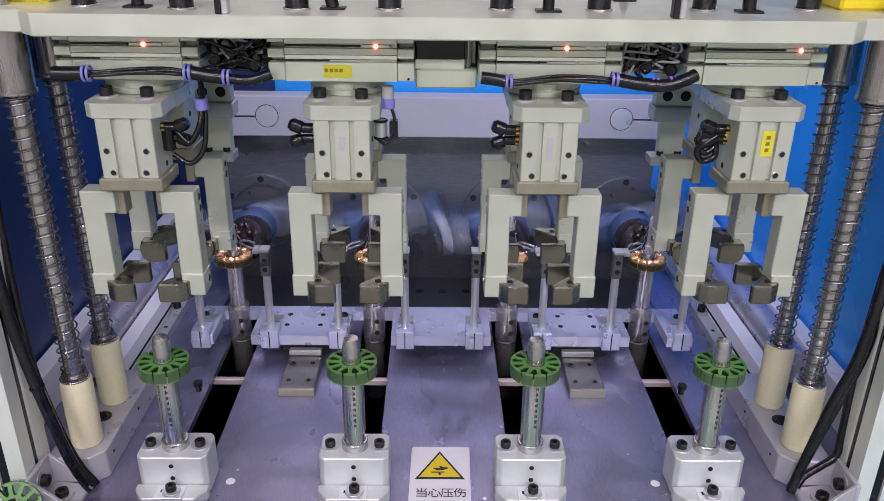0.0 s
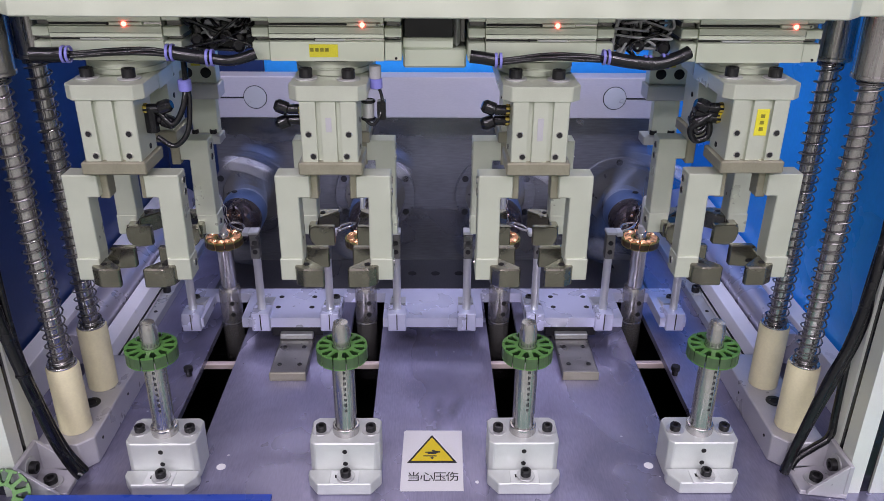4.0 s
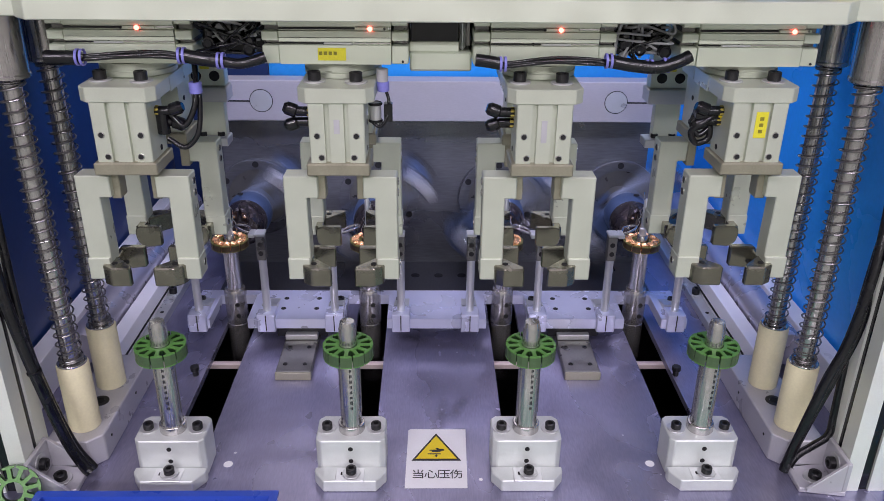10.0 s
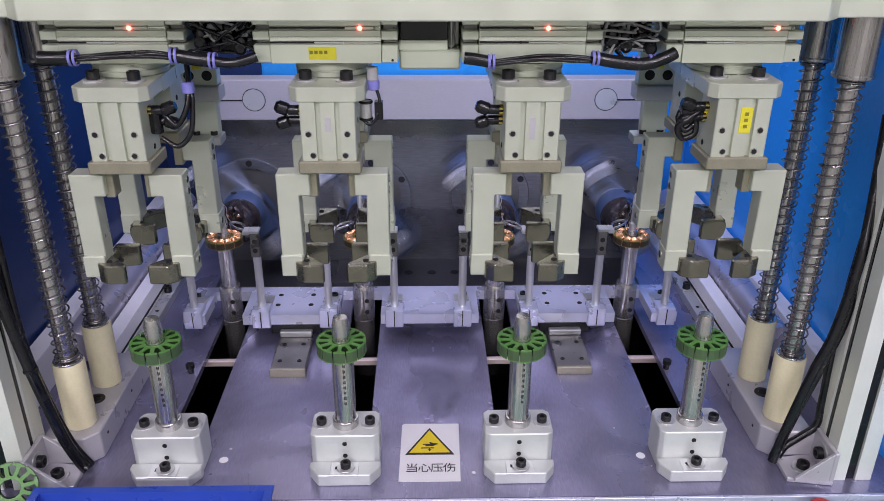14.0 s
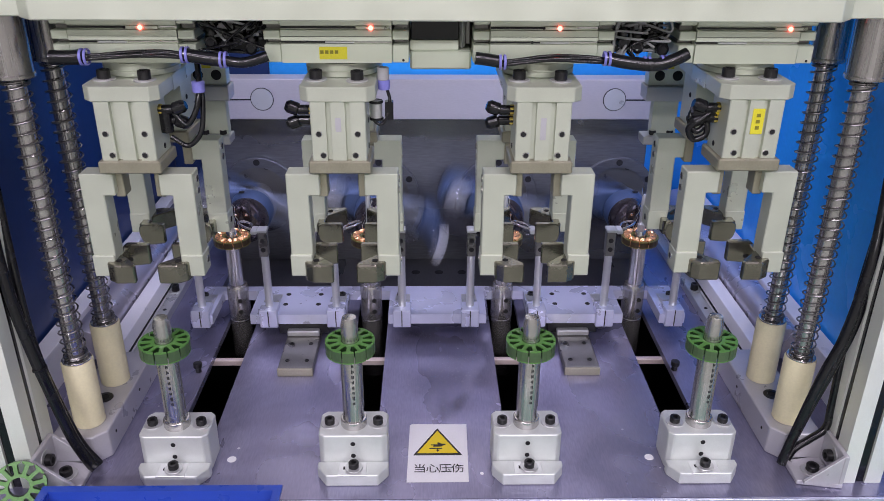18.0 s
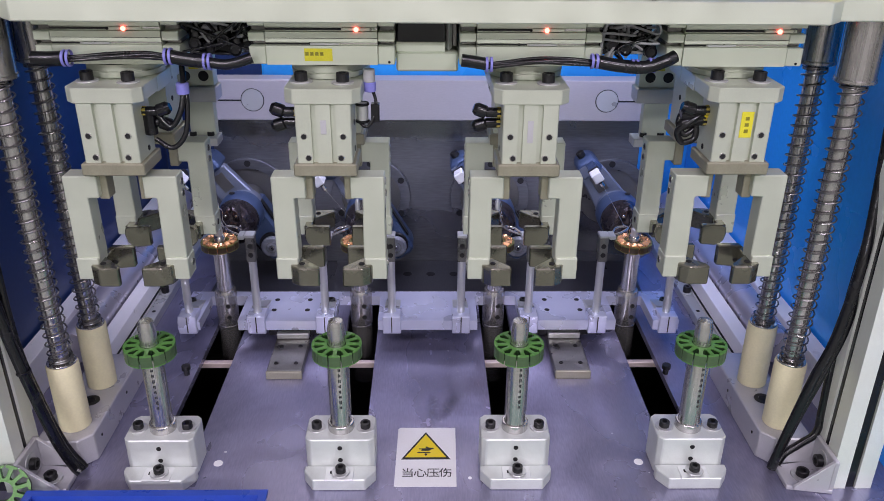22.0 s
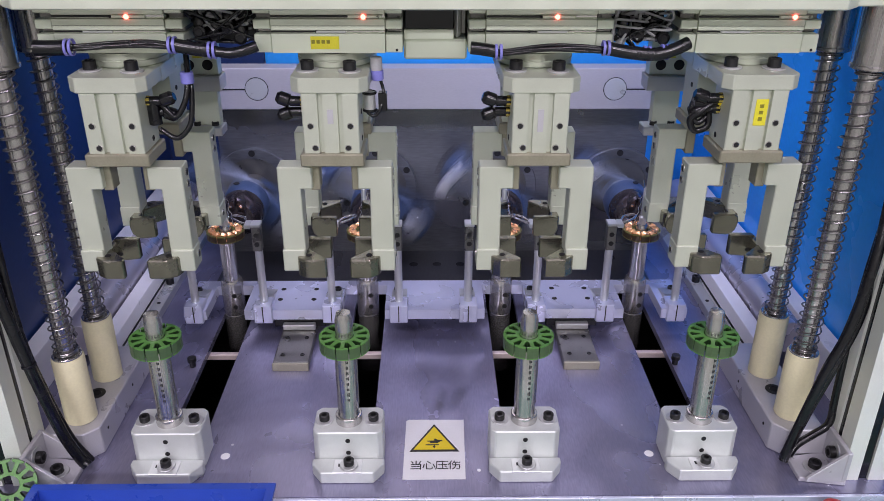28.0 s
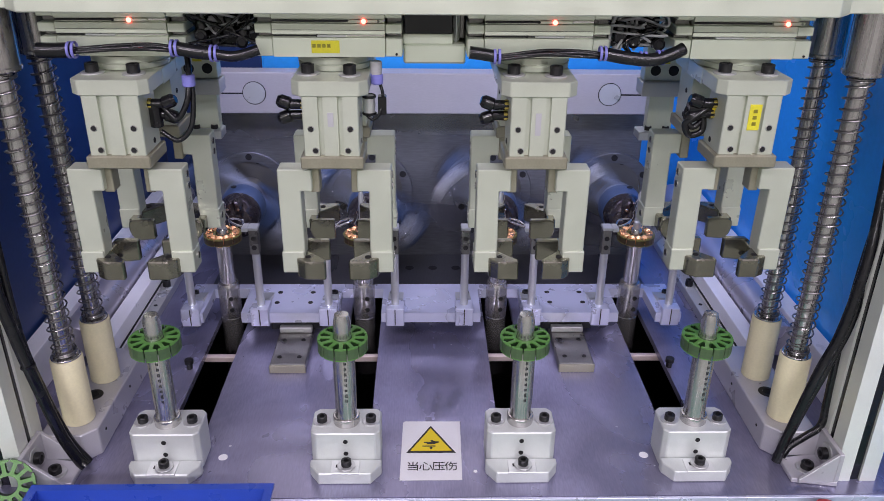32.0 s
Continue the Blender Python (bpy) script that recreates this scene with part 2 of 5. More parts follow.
def wear(m, dark=0.72, specks=0.0):
    """Wiped smudges and fine scratches: patches of another gloss and tone, with small pale nicks."""
    nt = m.node_tree
    b = nt.nodes["Principled BSDF"]
    L = nt.links.new
    co = nt.nodes.new("ShaderNodeTexCoord")
    big = nt.nodes.new("ShaderNodeTexNoise")
    big.inputs["Scale"].default_value, big.inputs["Detail"].default_value, big.inputs["Distortion"].default_value = 11.0, 6, 1.2
    L(co.outputs["Object"], big.inputs["Vector"])
    ramp = nt.nodes.new("ShaderNodeMapRange")
    ramp.inputs["From Min"].default_value, ramp.inputs["From Max"].default_value = 0.42, 0.68
    ramp.inputs["To Min"].default_value, ramp.inputs["To Max"].default_value = 1.0, dark
    L(big.outputs["Fac"], ramp.inputs["Value"])
    old = b.inputs["Base Color"].links[0].from_socket
    mul = nt.nodes.new("ShaderNodeMix")
    mul.data_type, mul.blend_type = "RGBA", "MULTIPLY"
    mul.inputs["Factor"].default_value = 1.0
    L(old, mul.inputs["A"])
    L(ramp.outputs[0], mul.inputs["B"])
    out = mul.outputs["Result"]
    rold = b.inputs["Roughness"].links[0].from_socket
    add = nt.nodes.new("ShaderNodeMath")
    add.operation = "MULTIPLY_ADD"
    add.inputs[1].default_value = 0.30
    L(big.outputs["Fac"], add.inputs[0])
    sub = nt.nodes.new("ShaderNodeMath")
    sub.operation = "SUBTRACT"
    sub.inputs[1].default_value = 0.13
    L(rold, sub.inputs[0])
    L(sub.outputs[0], add.inputs[2])
    L(add.outputs[0], b.inputs["Roughness"])
    if specks:
        vo = nt.nodes.new("ShaderNodeTexVoronoi")
        vo.inputs["Scale"].default_value = 34.0
        L(co.outputs["Object"], vo.inputs["Vector"])
        lt = nt.nodes.new("ShaderNodeMath")
        lt.operation = "LESS_THAN"
        lt.inputs[1].default_value = specks
        L(vo.outputs["Distance"], lt.inputs[0])
        mx = nt.nodes.new("ShaderNodeMix")
        mx.data_type = "RGBA"
        L(lt.outputs[0], mx.inputs["Factor"])
        L(out, mx.inputs["A"])
        mx.inputs["B"].default_value = (0.75, 0.74, 0.80, 1)
        out = mx.outputs["Result"]
    L(out, b.inputs["Base Color"])


def oil_film(name, base, strength):
    """A wiped film of oil, dense in the middle and thinning out unevenly to its rim."""
    m = mat(name, base, 0.55, 0.0, 0.2, 60)
    nt = m.node_tree
    L = nt.links.new
    co = nt.nodes.new("ShaderNodeTexCoord")
    mp = nt.nodes.new("ShaderNodeMapping")
    mp.inputs["Scale"].default_value, mp.inputs["Location"].default_value = (2, 2, 0), (-1, -1, 0)
    gr = nt.nodes.new("ShaderNodeTexGradient")
    gr.gradient_type = "SPHERICAL"
    no = nt.nodes.new("ShaderNodeTexNoise")
    no.inputs["Scale"].default_value, no.inputs["Detail"].default_value = 90.0, 4
    L(co.outputs["Generated"], mp.inputs["Vector"])
    L(mp.outputs[0], gr.inputs["Vector"])
    L(co.outputs["Object"], no.inputs["Vector"])
    mul = nt.nodes.new("ShaderNodeMath")
    mul.operation = "MULTIPLY"
    L(gr.outputs["Fac"], mul.inputs[0])
    L(no.outputs["Fac"], mul.inputs[1])
    sc = nt.nodes.new("ShaderNodeMath")
    sc.operation, sc.use_clamp = "MULTIPLY", True
    sc.inputs[1].default_value = strength
    L(mul.outputs[0], sc.inputs[0])
    L(sc.outputs[0], nt.nodes["Principled BSDF"].inputs["Alpha"])
    return m


OILFILM = oil_film("oily_finger_smear", (0.035, 0.032, 0.035), 0.8)
HAZEFILM = oil_film("wiped_oil_haze", (0.06, 0.055, 0.055), 0.35)

wear(BRUSHED, 0.74, 0.045)
wear(WALLSTEEL, 0.85)
wear(GRIPALU, 0.92)
wear(ALU_BLOCK, 0.88)
wear(NYLON, 0.93)

# ---------------------------------------------------------------- mesh tools
def part(name, bm, material, parent=None, label="", smooth=False):
    me = bpy.data.meshes.new(name)
    bmesh.ops.recalc_face_normals(bm, faces=bm.faces)
    bm.to_mesh(me)
    bm.free()
    me.materials.append(material)
    if smooth:
        me.shade_smooth()
        me.set_sharp_from_angle(angle=radians(35))
    ob = new(name, me)
    if parent:
        ob.parent = parent
    if label:
        tagged(ob, label)
    return ob


def thing(name, m, label, category, group="", kind=""):
    ob = new(name)
    ob.empty_display_size = 0.01
    ob.matrix_world = m
    return tagged(ob, label, category, group, kind)


def box(bm, x0, x1, y0, y1, z0, z1, bev=0.0006, seg=1):
    m = Matrix.LocRotScale(((x0 + x1) / 2, (y0 + y1) / 2, (z0 + z1) / 2), None, (abs(x1 - x0), abs(y1 - y0), abs(z1 - z0)))
    vs = bmesh.ops.create_cube(bm, size=1.0, matrix=m)["verts"]
    if bev:
        es = list({e for v in vs for e in v.link_edges})
        bmesh.ops.bevel(bm, geom=es, offset=bev, segments=seg, affect="EDGES")
    return bm


def boxes(*rows, bev=0.0006):
    bm = bmesh.new()
    for r in rows:
        box(bm, *r, bev=bev)
    return bm


def lathe(bm, profile, m=None, seg=32, close=True):
    """A turned solid: (radius, height) from the bottom up, round z, moved by m."""
    m = m or Matrix()
    rings = []
    for r, z in profile:
        rings.append([bm.verts.new(m @ Vector((r * math.cos(6.283185 * i / seg), r * math.sin(6.283185 * i / seg), z))) for i in range(seg)])
    for a, b in zip(rings, rings[1:]):
        for i in range(seg):
            bm.faces.new((a[i], a[(i + 1) % seg], b[(i + 1) % seg], b[i]))
    if close:
        bm.faces.new(rings[0][::-1])
        bm.faces.new(rings[-1])
    return bm


def tube_lathe(bm, r_in, r_out, z0, z1, m=None, seg=32, bev=0.0005):
    m = m or Matrix()
    prof = [(r_in, z0), (r_out - bev, z0), (r_out, z0 + bev), (r_out, z1 - bev), (r_out - bev, z1), (r_in, z1)]
    rings = [[bm.verts.new(m @ Vector((r * math.cos(6.283185 * i / seg), r * math.sin(6.283185 * i / seg), z))) for i in range(seg)] for r, z in prof]
    for a, b in zip(rings, rings[1:] + rings[:1]):
        for i in range(seg):
            bm.faces.new((a[i], a[(i + 1) % seg], b[(i + 1) % seg], b[i]))
    return bm


AX = {"z": Matrix(), "y": pose(0, 0, 0, -90), "x": pose(0, 0, 0, 0, 90)}


def rod(bm, p, axis, r, length, seg=24, bev=0.0004):
    """A cylinder from p along an axis, its rims broken."""
    return lathe(bm, [(r - bev, 0), (r, bev), (r, length - bev), (r - bev, length)], Matrix.Translation(p) @ AX[axis], seg)


def prism(bm, pts, axis, d0, d1, bev=0.0):
    """A polygon pushed along an axis: pts are (x, z) for y, (x, y) for z, (y, z) for x."""
    put = {"y": lambda a, b, d: (a, d, b), "z": lambda a, b, d: (a, b, d), "x": lambda a, b, d: (d, a, b)}[axis]
    lo = [bm.verts.new(put(a, b, d0)) for a, b in pts]
    hi = [bm.verts.new(put(a, b, d1)) for a, b in pts]
    fs = [bm.faces.new(lo[::-1]), bm.faces.new(hi)]
    n = len(pts)
    fs += [bm.faces.new((lo[i], lo[(i + 1) % n], hi[(i + 1) % n], hi[i])) for i in range(n)]
    bmesh.ops.recalc_face_normals(bm, faces=fs)
    if bev:
        es = list({e for f in fs for e in f.edges})
        bmesh.ops.bevel(bm, geom=es, offset=bev, segments=1, affect="EDGES")
    return bm


def smooth_path(pts, n=8):
    """Points on a smooth line through pts."""
    P = [Vector(p) for p in pts]
    P = [2 * P[0] - P[1]] + P + [2 * P[-1] - P[-2]]
    out = []
    for i in range(1, len(P) - 2):
        for k in range(n):
            t = k / n
            out.append(0.5 * (2 * P[i] + (P[i + 1] - P[i - 1]) * t + (2 * P[i - 1] - 5 * P[i] + 4 * P[i + 1] - P[i + 2]) * t * t + (3 * P[i] - P[i - 1] - 3 * P[i + 1] + P[i + 2]) * t ** 3))
    out.append(P[-2])
    return out


def sweep(bm, path, r, seg=10):
    """A round line of radius r along a path of points."""
    ring_prev, up = None, Vector((0.12, 0.31, 0.94))
    for i, p in enumerate(path):
        d = (path[min(i + 1, len(path) - 1)] - path[max(i - 1, 0)]).normalized()
        s = d.cross(up).normalized()
        u = s.cross(d)
        up = u
        ring = [bm.verts.new(p + r * (math.cos(6.283185 * k / seg) * s + math.sin(6.283185 * k / seg) * u)) for k in range(seg)]
        if ring_prev:
            for k in range(seg):
                bm.faces.new((ring_prev[k], ring_prev[(k + 1) % seg], ring[(k + 1) % seg], ring[k]))
        else:
            bm.faces.new(ring[::-1])
        ring_prev = ring
    bm.faces.new(ring_prev)
    return bm


def hose(name, pts, r, material, parent=None, label="", seg=14):
    return part(name, sweep(bmesh.new(), smooth_path(pts), r, seg), material, parent, label, True)


def sheet(bm, xs, ys, z0, z1, holes):
    """A plate cut along xs and ys, without the cells (i, j) named in holes."""
    top = {(i, j): bm.verts.new((x, y, z1)) for i, x in enumerate(xs) for j, y in enumerate(ys)}
    low = {(i, j): bm.verts.new((x, y, z0)) for i, x in enumerate(xs) for j, y in enumerate(ys)}
    cells = [(i, j) for i in range(len(xs) - 1) for j in range(len(ys) - 1) if (i, j) not in holes]
    for i, j in cells:
        q = [(i, j), (i + 1, j), (i + 1, j + 1), (i, j + 1)]
        bm.faces.new([top[k] for k in q])
        bm.faces.new([low[k] for k in q][::-1])
        for (a, b), nb in zip(zip(q, q[1:] + q[:1]), ((i, j - 1), (i + 1, j), (i, j + 1), (i - 1, j))):
            if nb not in cells:
                bm.faces.new((top[b], top[a], low[a], low[b]))
    for v in [v for v in bm.verts if not v.link_faces]:
        bm.verts.remove(v)
    return bm


def screw(parent, p, axis="z", r=0.005, h=0.005, washer=True, name="screw"):
    """A socket-head screw whose washer lies at p; the head stands out along the axis (a minus sign turns it round)."""
    flip = axis.startswith("-")
    ax = axis[-1]
    m = Matrix.Translation(p) @ AX[ax] @ (pose(0, 0, 0, 180) if flip else Matrix())
    key = (r, h, washer)
    if key not in SCREWS:
        bm = bmesh.new()
        b = 0.0004
        z = 0.0012 if washer else 0.0
        lathe(bm, [(r, z), (r, z + h - b), (r - b, z + h), (r * 0.55, z + h), (r * 0.5, z + h * 0.45), (0.0002, z + h * 0.45)], None, 18)
        me = bpy.data.meshes.new("screw")
        bmesh.ops.recalc_face_normals(bm, faces=bm.faces)
        bm.to_mesh(me)
        bm.free()
        me.materials.append(BLACK)
        wm = None
        if washer:
            bw = bmesh.new()
            tube_lathe(bw, r * 0.6, r * 1.75, 0, 0.0012, None, 20, 0.0003)
            wm = bpy.data.meshes.new("washer")
            bmesh.ops.recalc_face_normals(bw, faces=bw.faces)
            bw.to_mesh(wm)
            bw.free()
            wm.materials.append(ALU_GREY)
        SCREWS[key] = (me, wm)
    me, wm = SCREWS[key]
    ob = new(name, me)
    ob.parent, ob.matrix_basis = parent, m
    if wm:
        w = new("washer", wm)
        w.parent = ob
    return ob


SCREWS = {}


def drill(parent, spots, axis="y", r=0.002, depth=0.0006, rim=False):
    """Dark mouths of drilled holes, a hair proud of the face, each a part of its own."""
    key = (r, depth)
    if key not in BORES:
        bm = lathe(bmesh.new(), [(r, 0), (r * 0.98, depth)], None, 16)
        me = bpy.data.meshes.new("bore")
        bmesh.ops.recalc_face_normals(bm, faces=bm.faces)
        bm.to_mesh(me)
        bm.free()
        me.materials.append(HOLE)
        BORES[key] = me
    for p in spots:
        ob = new("bore", BORES[key])
        ob.parent, ob.matrix_basis = parent, Matrix.Translation(p) @ AX[axis]
        if rim:
            if (r, "rim") not in BORES:
                bm = tube_lathe(bmesh.new(), r * 0.97, r * 1.28, -0.0002, depth + 0.0002, None, 18, 0.0002)
                me = bpy.data.meshes.new("bore_rim")
                bmesh.ops.recalc_face_normals(bm, faces=bm.faces)
                bm.to_mesh(me)
                bm.free()
                me.materials.append(STEEL)
                BORES[(r, "rim")] = me
            rm = new("bore_rim", BORES[(r, "rim")])
            rm.parent = ob


BORES = {}


# ---------------------------------------------------------------- hall round the machine
HX, HY0, HY1, HZ0, HZ1 = 3.2, -4.5, 2.6, -0.9, 1.9
tagged(part("floor", boxes((-HX, HX, HY0, HY1, HZ0 - 0.1, HZ0), bev=0), FLOORGREEN), "green epoxy painted workshop floor", "floor", kind="structure")
tagged(part("ceiling", boxes((-HX, HX, HY0, HY1, HZ1, HZ1 + 0.1), bev=0), WALLPAINT), "pale painted workshop ceiling", "ceiling", kind="structure")
for nm, r in (("wall_west", (-HX - 0.1, -HX, HY0, HY1, HZ0, HZ1)), ("wall_east", (HX, HX + 0.1, HY0, HY1, HZ0, HZ1)), ("wall_south", (-HX, HX, HY0 - 0.1, HY0, HZ0, HZ1)), ("wall_north", (-HX, HX, HY1, HY1 + 0.1, HZ0, HZ1))):
    tagged(part(nm, boxes(r, bev=0), WALLPAINT), "pale painted workshop wall", "wall", kind="structure")

# ---------------------------------------------------------------- table plate with four slots
SLOTS = [(-0.236, -0.2035), (-0.090, -0.0555), (0.060, 0.093), (0.210, 0.241)]
xs = [-0.42] + [v for s in SLOTS for v in s] + [0.42]
plate = thing("machine_table", pose(0, 0, 0), "brushed grey steel machine table with four long slots", "machine table", kind="structure")
part("table_plate", sheet(bmesh.new(), xs, [-0.058, 0.030, 0.300, 0.62], -0.007, 0.0, {(1, 1), (3, 1), (5, 1), (7, 1)}), BRUSHED, plate)
part("table_cabinet", boxes((-0.43, 0.43, -0.05, 0.64, -0.9, -0.30), bev=0.002), WALLPAINT, plate, "pale sheet-metal machine cabinet")
# black box added below the plate, its colour keeps the slots in shade
part("slot_shade_bottom", boxes((-0.42, 0.42, -0.03, 0.62, -0.2999, -0.290), bev=0), BLACK, plate)
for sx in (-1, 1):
    part("slot_shade_side", boxes((sx * 0.42, sx * 0.43, -0.05, 0.64, -0.30, -0.0071), bev=0.001), BLACK, plate)
part("slot_shade_back", boxes((-0.42, 0.42, 0.62, 0.64, -0.30, -0.0071), bev=0.001), BLACK, plate)
part("slot_shade_front", boxes((-0.42, 0.42, -0.05, -0.03, -0.30, -0.0071), bev=0.001), BLACK, plate)
for (a, b), nm in zip(SLOTS, "abcd"):
    part("slot_bar", boxes((a - 0.006, b + 0.006, 0.160, 0.166, -0.014, -0.0072), bev=0.0008), PINKBAR, plate, "pale pink bar across the slot")
for x, y, r in ((-0.1803, -0.0080, 0.0040), (0.1838, -0.0082, 0.0040), (0.036, -0.028, 0.0017)):
    part("plug", lathe(bmesh.new(), [(r, 0), (r * 0.95, 0.0004)], pose(x, y, 0.0), 20), PAPER, plate, "small white round plug", True)


# ---------------------------------------------------------------- stators
def stator_outline(n=12, r_hub=0.0098, r_tip=0.0198, tooth=0.0011, tip=0.0047):
    """Outline of a stator with n outward T-teeth, in the plane."""
    pts = []
    for k in range(n):
        a = 6.283185 * k / n
        def at(r, off):
            return (r * math.cos(a) - off * math.sin(a), r * math.sin(a) + off * math.cos(a))
        h = math.pi / n
        root = r_hub * math.sin(h) * 0.78
        pts += [at(r_hub, -root), at(r_hub + 0.0011, -tooth), at(r_tip - 0.0022, -tooth), at(r_tip - 0.0017, -tip * 0.86), at(r_tip - 0.0008, -tip), at(r_tip - 0.0002, -tip * 0.95), at(r_tip + 0.0004, 0), at(r_tip - 0.0002, tip * 0.95), at(r_tip - 0.0008, tip), at(r_tip - 0.0017, tip * 0.86), at(r_tip - 0.0022, tooth), at(r_hub + 0.0011, tooth), at(r_hub, root)]
    return pts


def stator_prism(bm, z0, z1, r_in, grow=0.0):
    """The outline with a round bore, pushed from z0 to z1; the tooth tips' outer faces take the second material."""
    n = 12
    pts = stator_outline(n, tooth=0.0012 + grow)
    lo = [bm.verts.new((x, y, z0)) for x, y in pts]
    hi = [bm.verts.new((x, y, z1)) for x, y in pts]
    ang = [6.283185 * k / n + d * 0.78 * math.pi / n for k in range(n) for d in (-1, 1)]
    il = [bm.verts.new((r_in * math.cos(a), r_in * math.sin(a), z0)) for a in ang]
    ih = [bm.verts.new((r_in * math.cos(a), r_in * math.sin(a), z1)) for a in ang]
    total = len(pts)
    for i in range(total):
        j = (i + 1) % total
        side = bm.faces.new((lo[i], lo[j], hi[j], hi[i]))
        side.material_index = 1 if 4 <= i % 13 <= 7 else 0
    for i in range(2 * n):
        j = (i + 1) % (2 * n)
        bm.faces.new((il[j], il[i], ih[i], ih[j]))
    for k in range(n):
        a, b, c = 13 * k, 13 * k + 12, (13 * k + 13) % total
        for ring, inner in ((hi, ih), (lo, il)):
            bm.faces.new(ring[a:b + 1] + [inner[2 * k + 1], inner[2 * k]])
            bm.faces.new((ring[b], ring[c], inner[(2 * k + 2) % (2 * n)], inner[2 * k + 1]))
    return bm


def make_stator(wound, label, group):
    st = thing("stator", pose(0, 0, 0), label, "stator", group)
    deep = 0.0068 if wound else 0.0098
    # unwound core: pocket walls coloured dark as if shaded, only the rim plain green
    core = part("core", stator_prism(bmesh.new(), -deep, -0.0010, 0.0076), COREBROWN if wound else POCKETSHADE, st, "brown varnished core" if wound else "green coated core, pocket shade in its dark colour, lighter rim")
    core.data.materials.append(COREBROWN if wound else RIMGREEN)
    for a, b in ((-0.0010, 0.0), (-deep - 0.0010, -deep)):
        coat = OLIVE if wound else GREEN
        ins = part("insulator", stator_prism(bmesh.new(), a, b, 0.0076, 0.0003), coat, st, "varnished end face" if wound else "bright green coated face")
        ins.data.materials.append(coat)
    if wound:
        for k in range(12):
            if k % 12 in wound:
                bm = bmesh.new()
                run = []
                for r in (0.0112, 0.0124, 0.0136, 0.0148, 0.0160, 0.0172):
                    for lay in (0.0, 0.0010):
                        e, zt, zb = 0.0018 + lay * (r - 0.004) / 0.010, 0.0006 + lay * 0.7, -deep - 0.0016 - lay * 0.4
                        loop = [(r, -e, zb + 0.001), (r, -e, zt - 0.001), (r, -e * 0.5, zt), (r, e * 0.5, zt), (r, e, zt - 0.001), (r, e, zb + 0.001), (r, e * 0.5, zb), (r, -e * 0.5, zb)]
                        m = pose(0, 0, 0, 0, 0, 30 * k)
                        run += [m @ Vector(p) for p in loop]
                sweep(bm, run, 0.00062, 6)
                part("coil", bm, COPPER, st, "copper wire coil on a tooth", True)
    return st


# ---------------------------------------------------------------- loading posts at the front
HEADX = [-0.225, -0.0745, 0.0745, 0.225]
POSTX = [-0.2223, -0.0727, 0.0740, 0.2220]


def work_post(m):
    p = thing("loading_post", m, "steel post on a silver aluminium block bolted to the table", "post", "loading posts along the table's front edge")
    fl = [(-0.0297, -0.0310), (-0.0215, -0.0427), (0.0215, -0.0427), (0.0297, -0.0310), (0.0297, -0.0248), (-0.0297, -0.0248)]
    part("foot", prism(bmesh.new(), fl, "z", 0.0, 0.0112, 0.0008), ALU_BLOCK, p)
    rc = part("foot_recess", boxes((-0.0118, 0.0118, -0.0432, -0.0268, 0.0104, 0.0118), bev=0.0004), ALU_WHITE, p, "milled seat for the clamping screw")
    part("recess_slot", boxes((-0.0078, 0.0078, -0.0358, -0.0322, 0.0118, 0.01195), bev=0), HOLE, rc)
    bm = bmesh.new()
    c, w, f, k = 0.0042, 0.0288, -0.0244, 0.0105
    prism(bm, [(-w + c, f), (w - c, f), (w, f + c), (w, k - c), (w - c, k), (-w + c, k), (-w, k - c), (-w, f + c)], "z", 0.0002, 0.0372, 0.0009)
    part("block", bm, ALU_BLOCK, p)
    drill(p, [(0, -0.0249, 0.0292), (0, -0.0249, 0.0170)], "y", 0.0020)
    for x in (-0.0205, 0.0205):
        screw(p, (x, -0.0078, 0.0372), "z", 0.0043, 0.005)
    screw(p, (0.001, -0.0340, 0.01195), "z", 0.0043, 0.005)
    bm = bmesh.new()
    lathe(bm, [(0.0108, 0.0372), (0.0110, 0.0378), (0.0110, 0.0440), (0.0105, 0.0446), (0.0092, 0.0448), (0.0088, 0.0470), (0.0088, 0.1095), (0.0086, 0.1100), (0.0070, 0.1101), (0.0070, 0.1350), (0.0056, 0.1412), (0.0020, 0.1414)], pose(0, -0.007, 0), 40)
    part("post", bm, POSTSTEEL, p, "polished steel post with a tapered tip", True)
    part("key", boxes((0.0076, 0.0092, -0.0078, -0.0062, 0.054, 0.109), bev=0.0003), DARKSTEEL, p)
    rr = random.Random(7)
    for row in range(8):
        z = 0.1000 - 0.0052 * row
        for x0, x1 in ((0.0006, 0.0016), (0.0018, 0.0027)):
            h = rr.uniform(0.0010, 0.0021)
            part("engraving", boxes((x0, x1, -0.01575, -0.0151, z - h, z + h), bev=0), INK, p, "dark engraved mark")
    return p


post_a = work_post(pose(POSTX[0], 0, 0))
posts = [post_a] + [copy_thing(post_a, pose(x, 0, 0)) for x in POSTX[1:]]
green = make_stator((), "unwound green stator core resting on the post", "unwound stators on the loading posts")
STATOR_Z = 0.1202
green.matrix_world = pose(POSTX[0], -0.007, STATOR_Z, 0, 0, 8)
for x, a in zip(POSTX[1:], (0, 4, 11)):
    copy_thing(green, pose(x, -0.007, STATOR_Z, 0, 0, a))

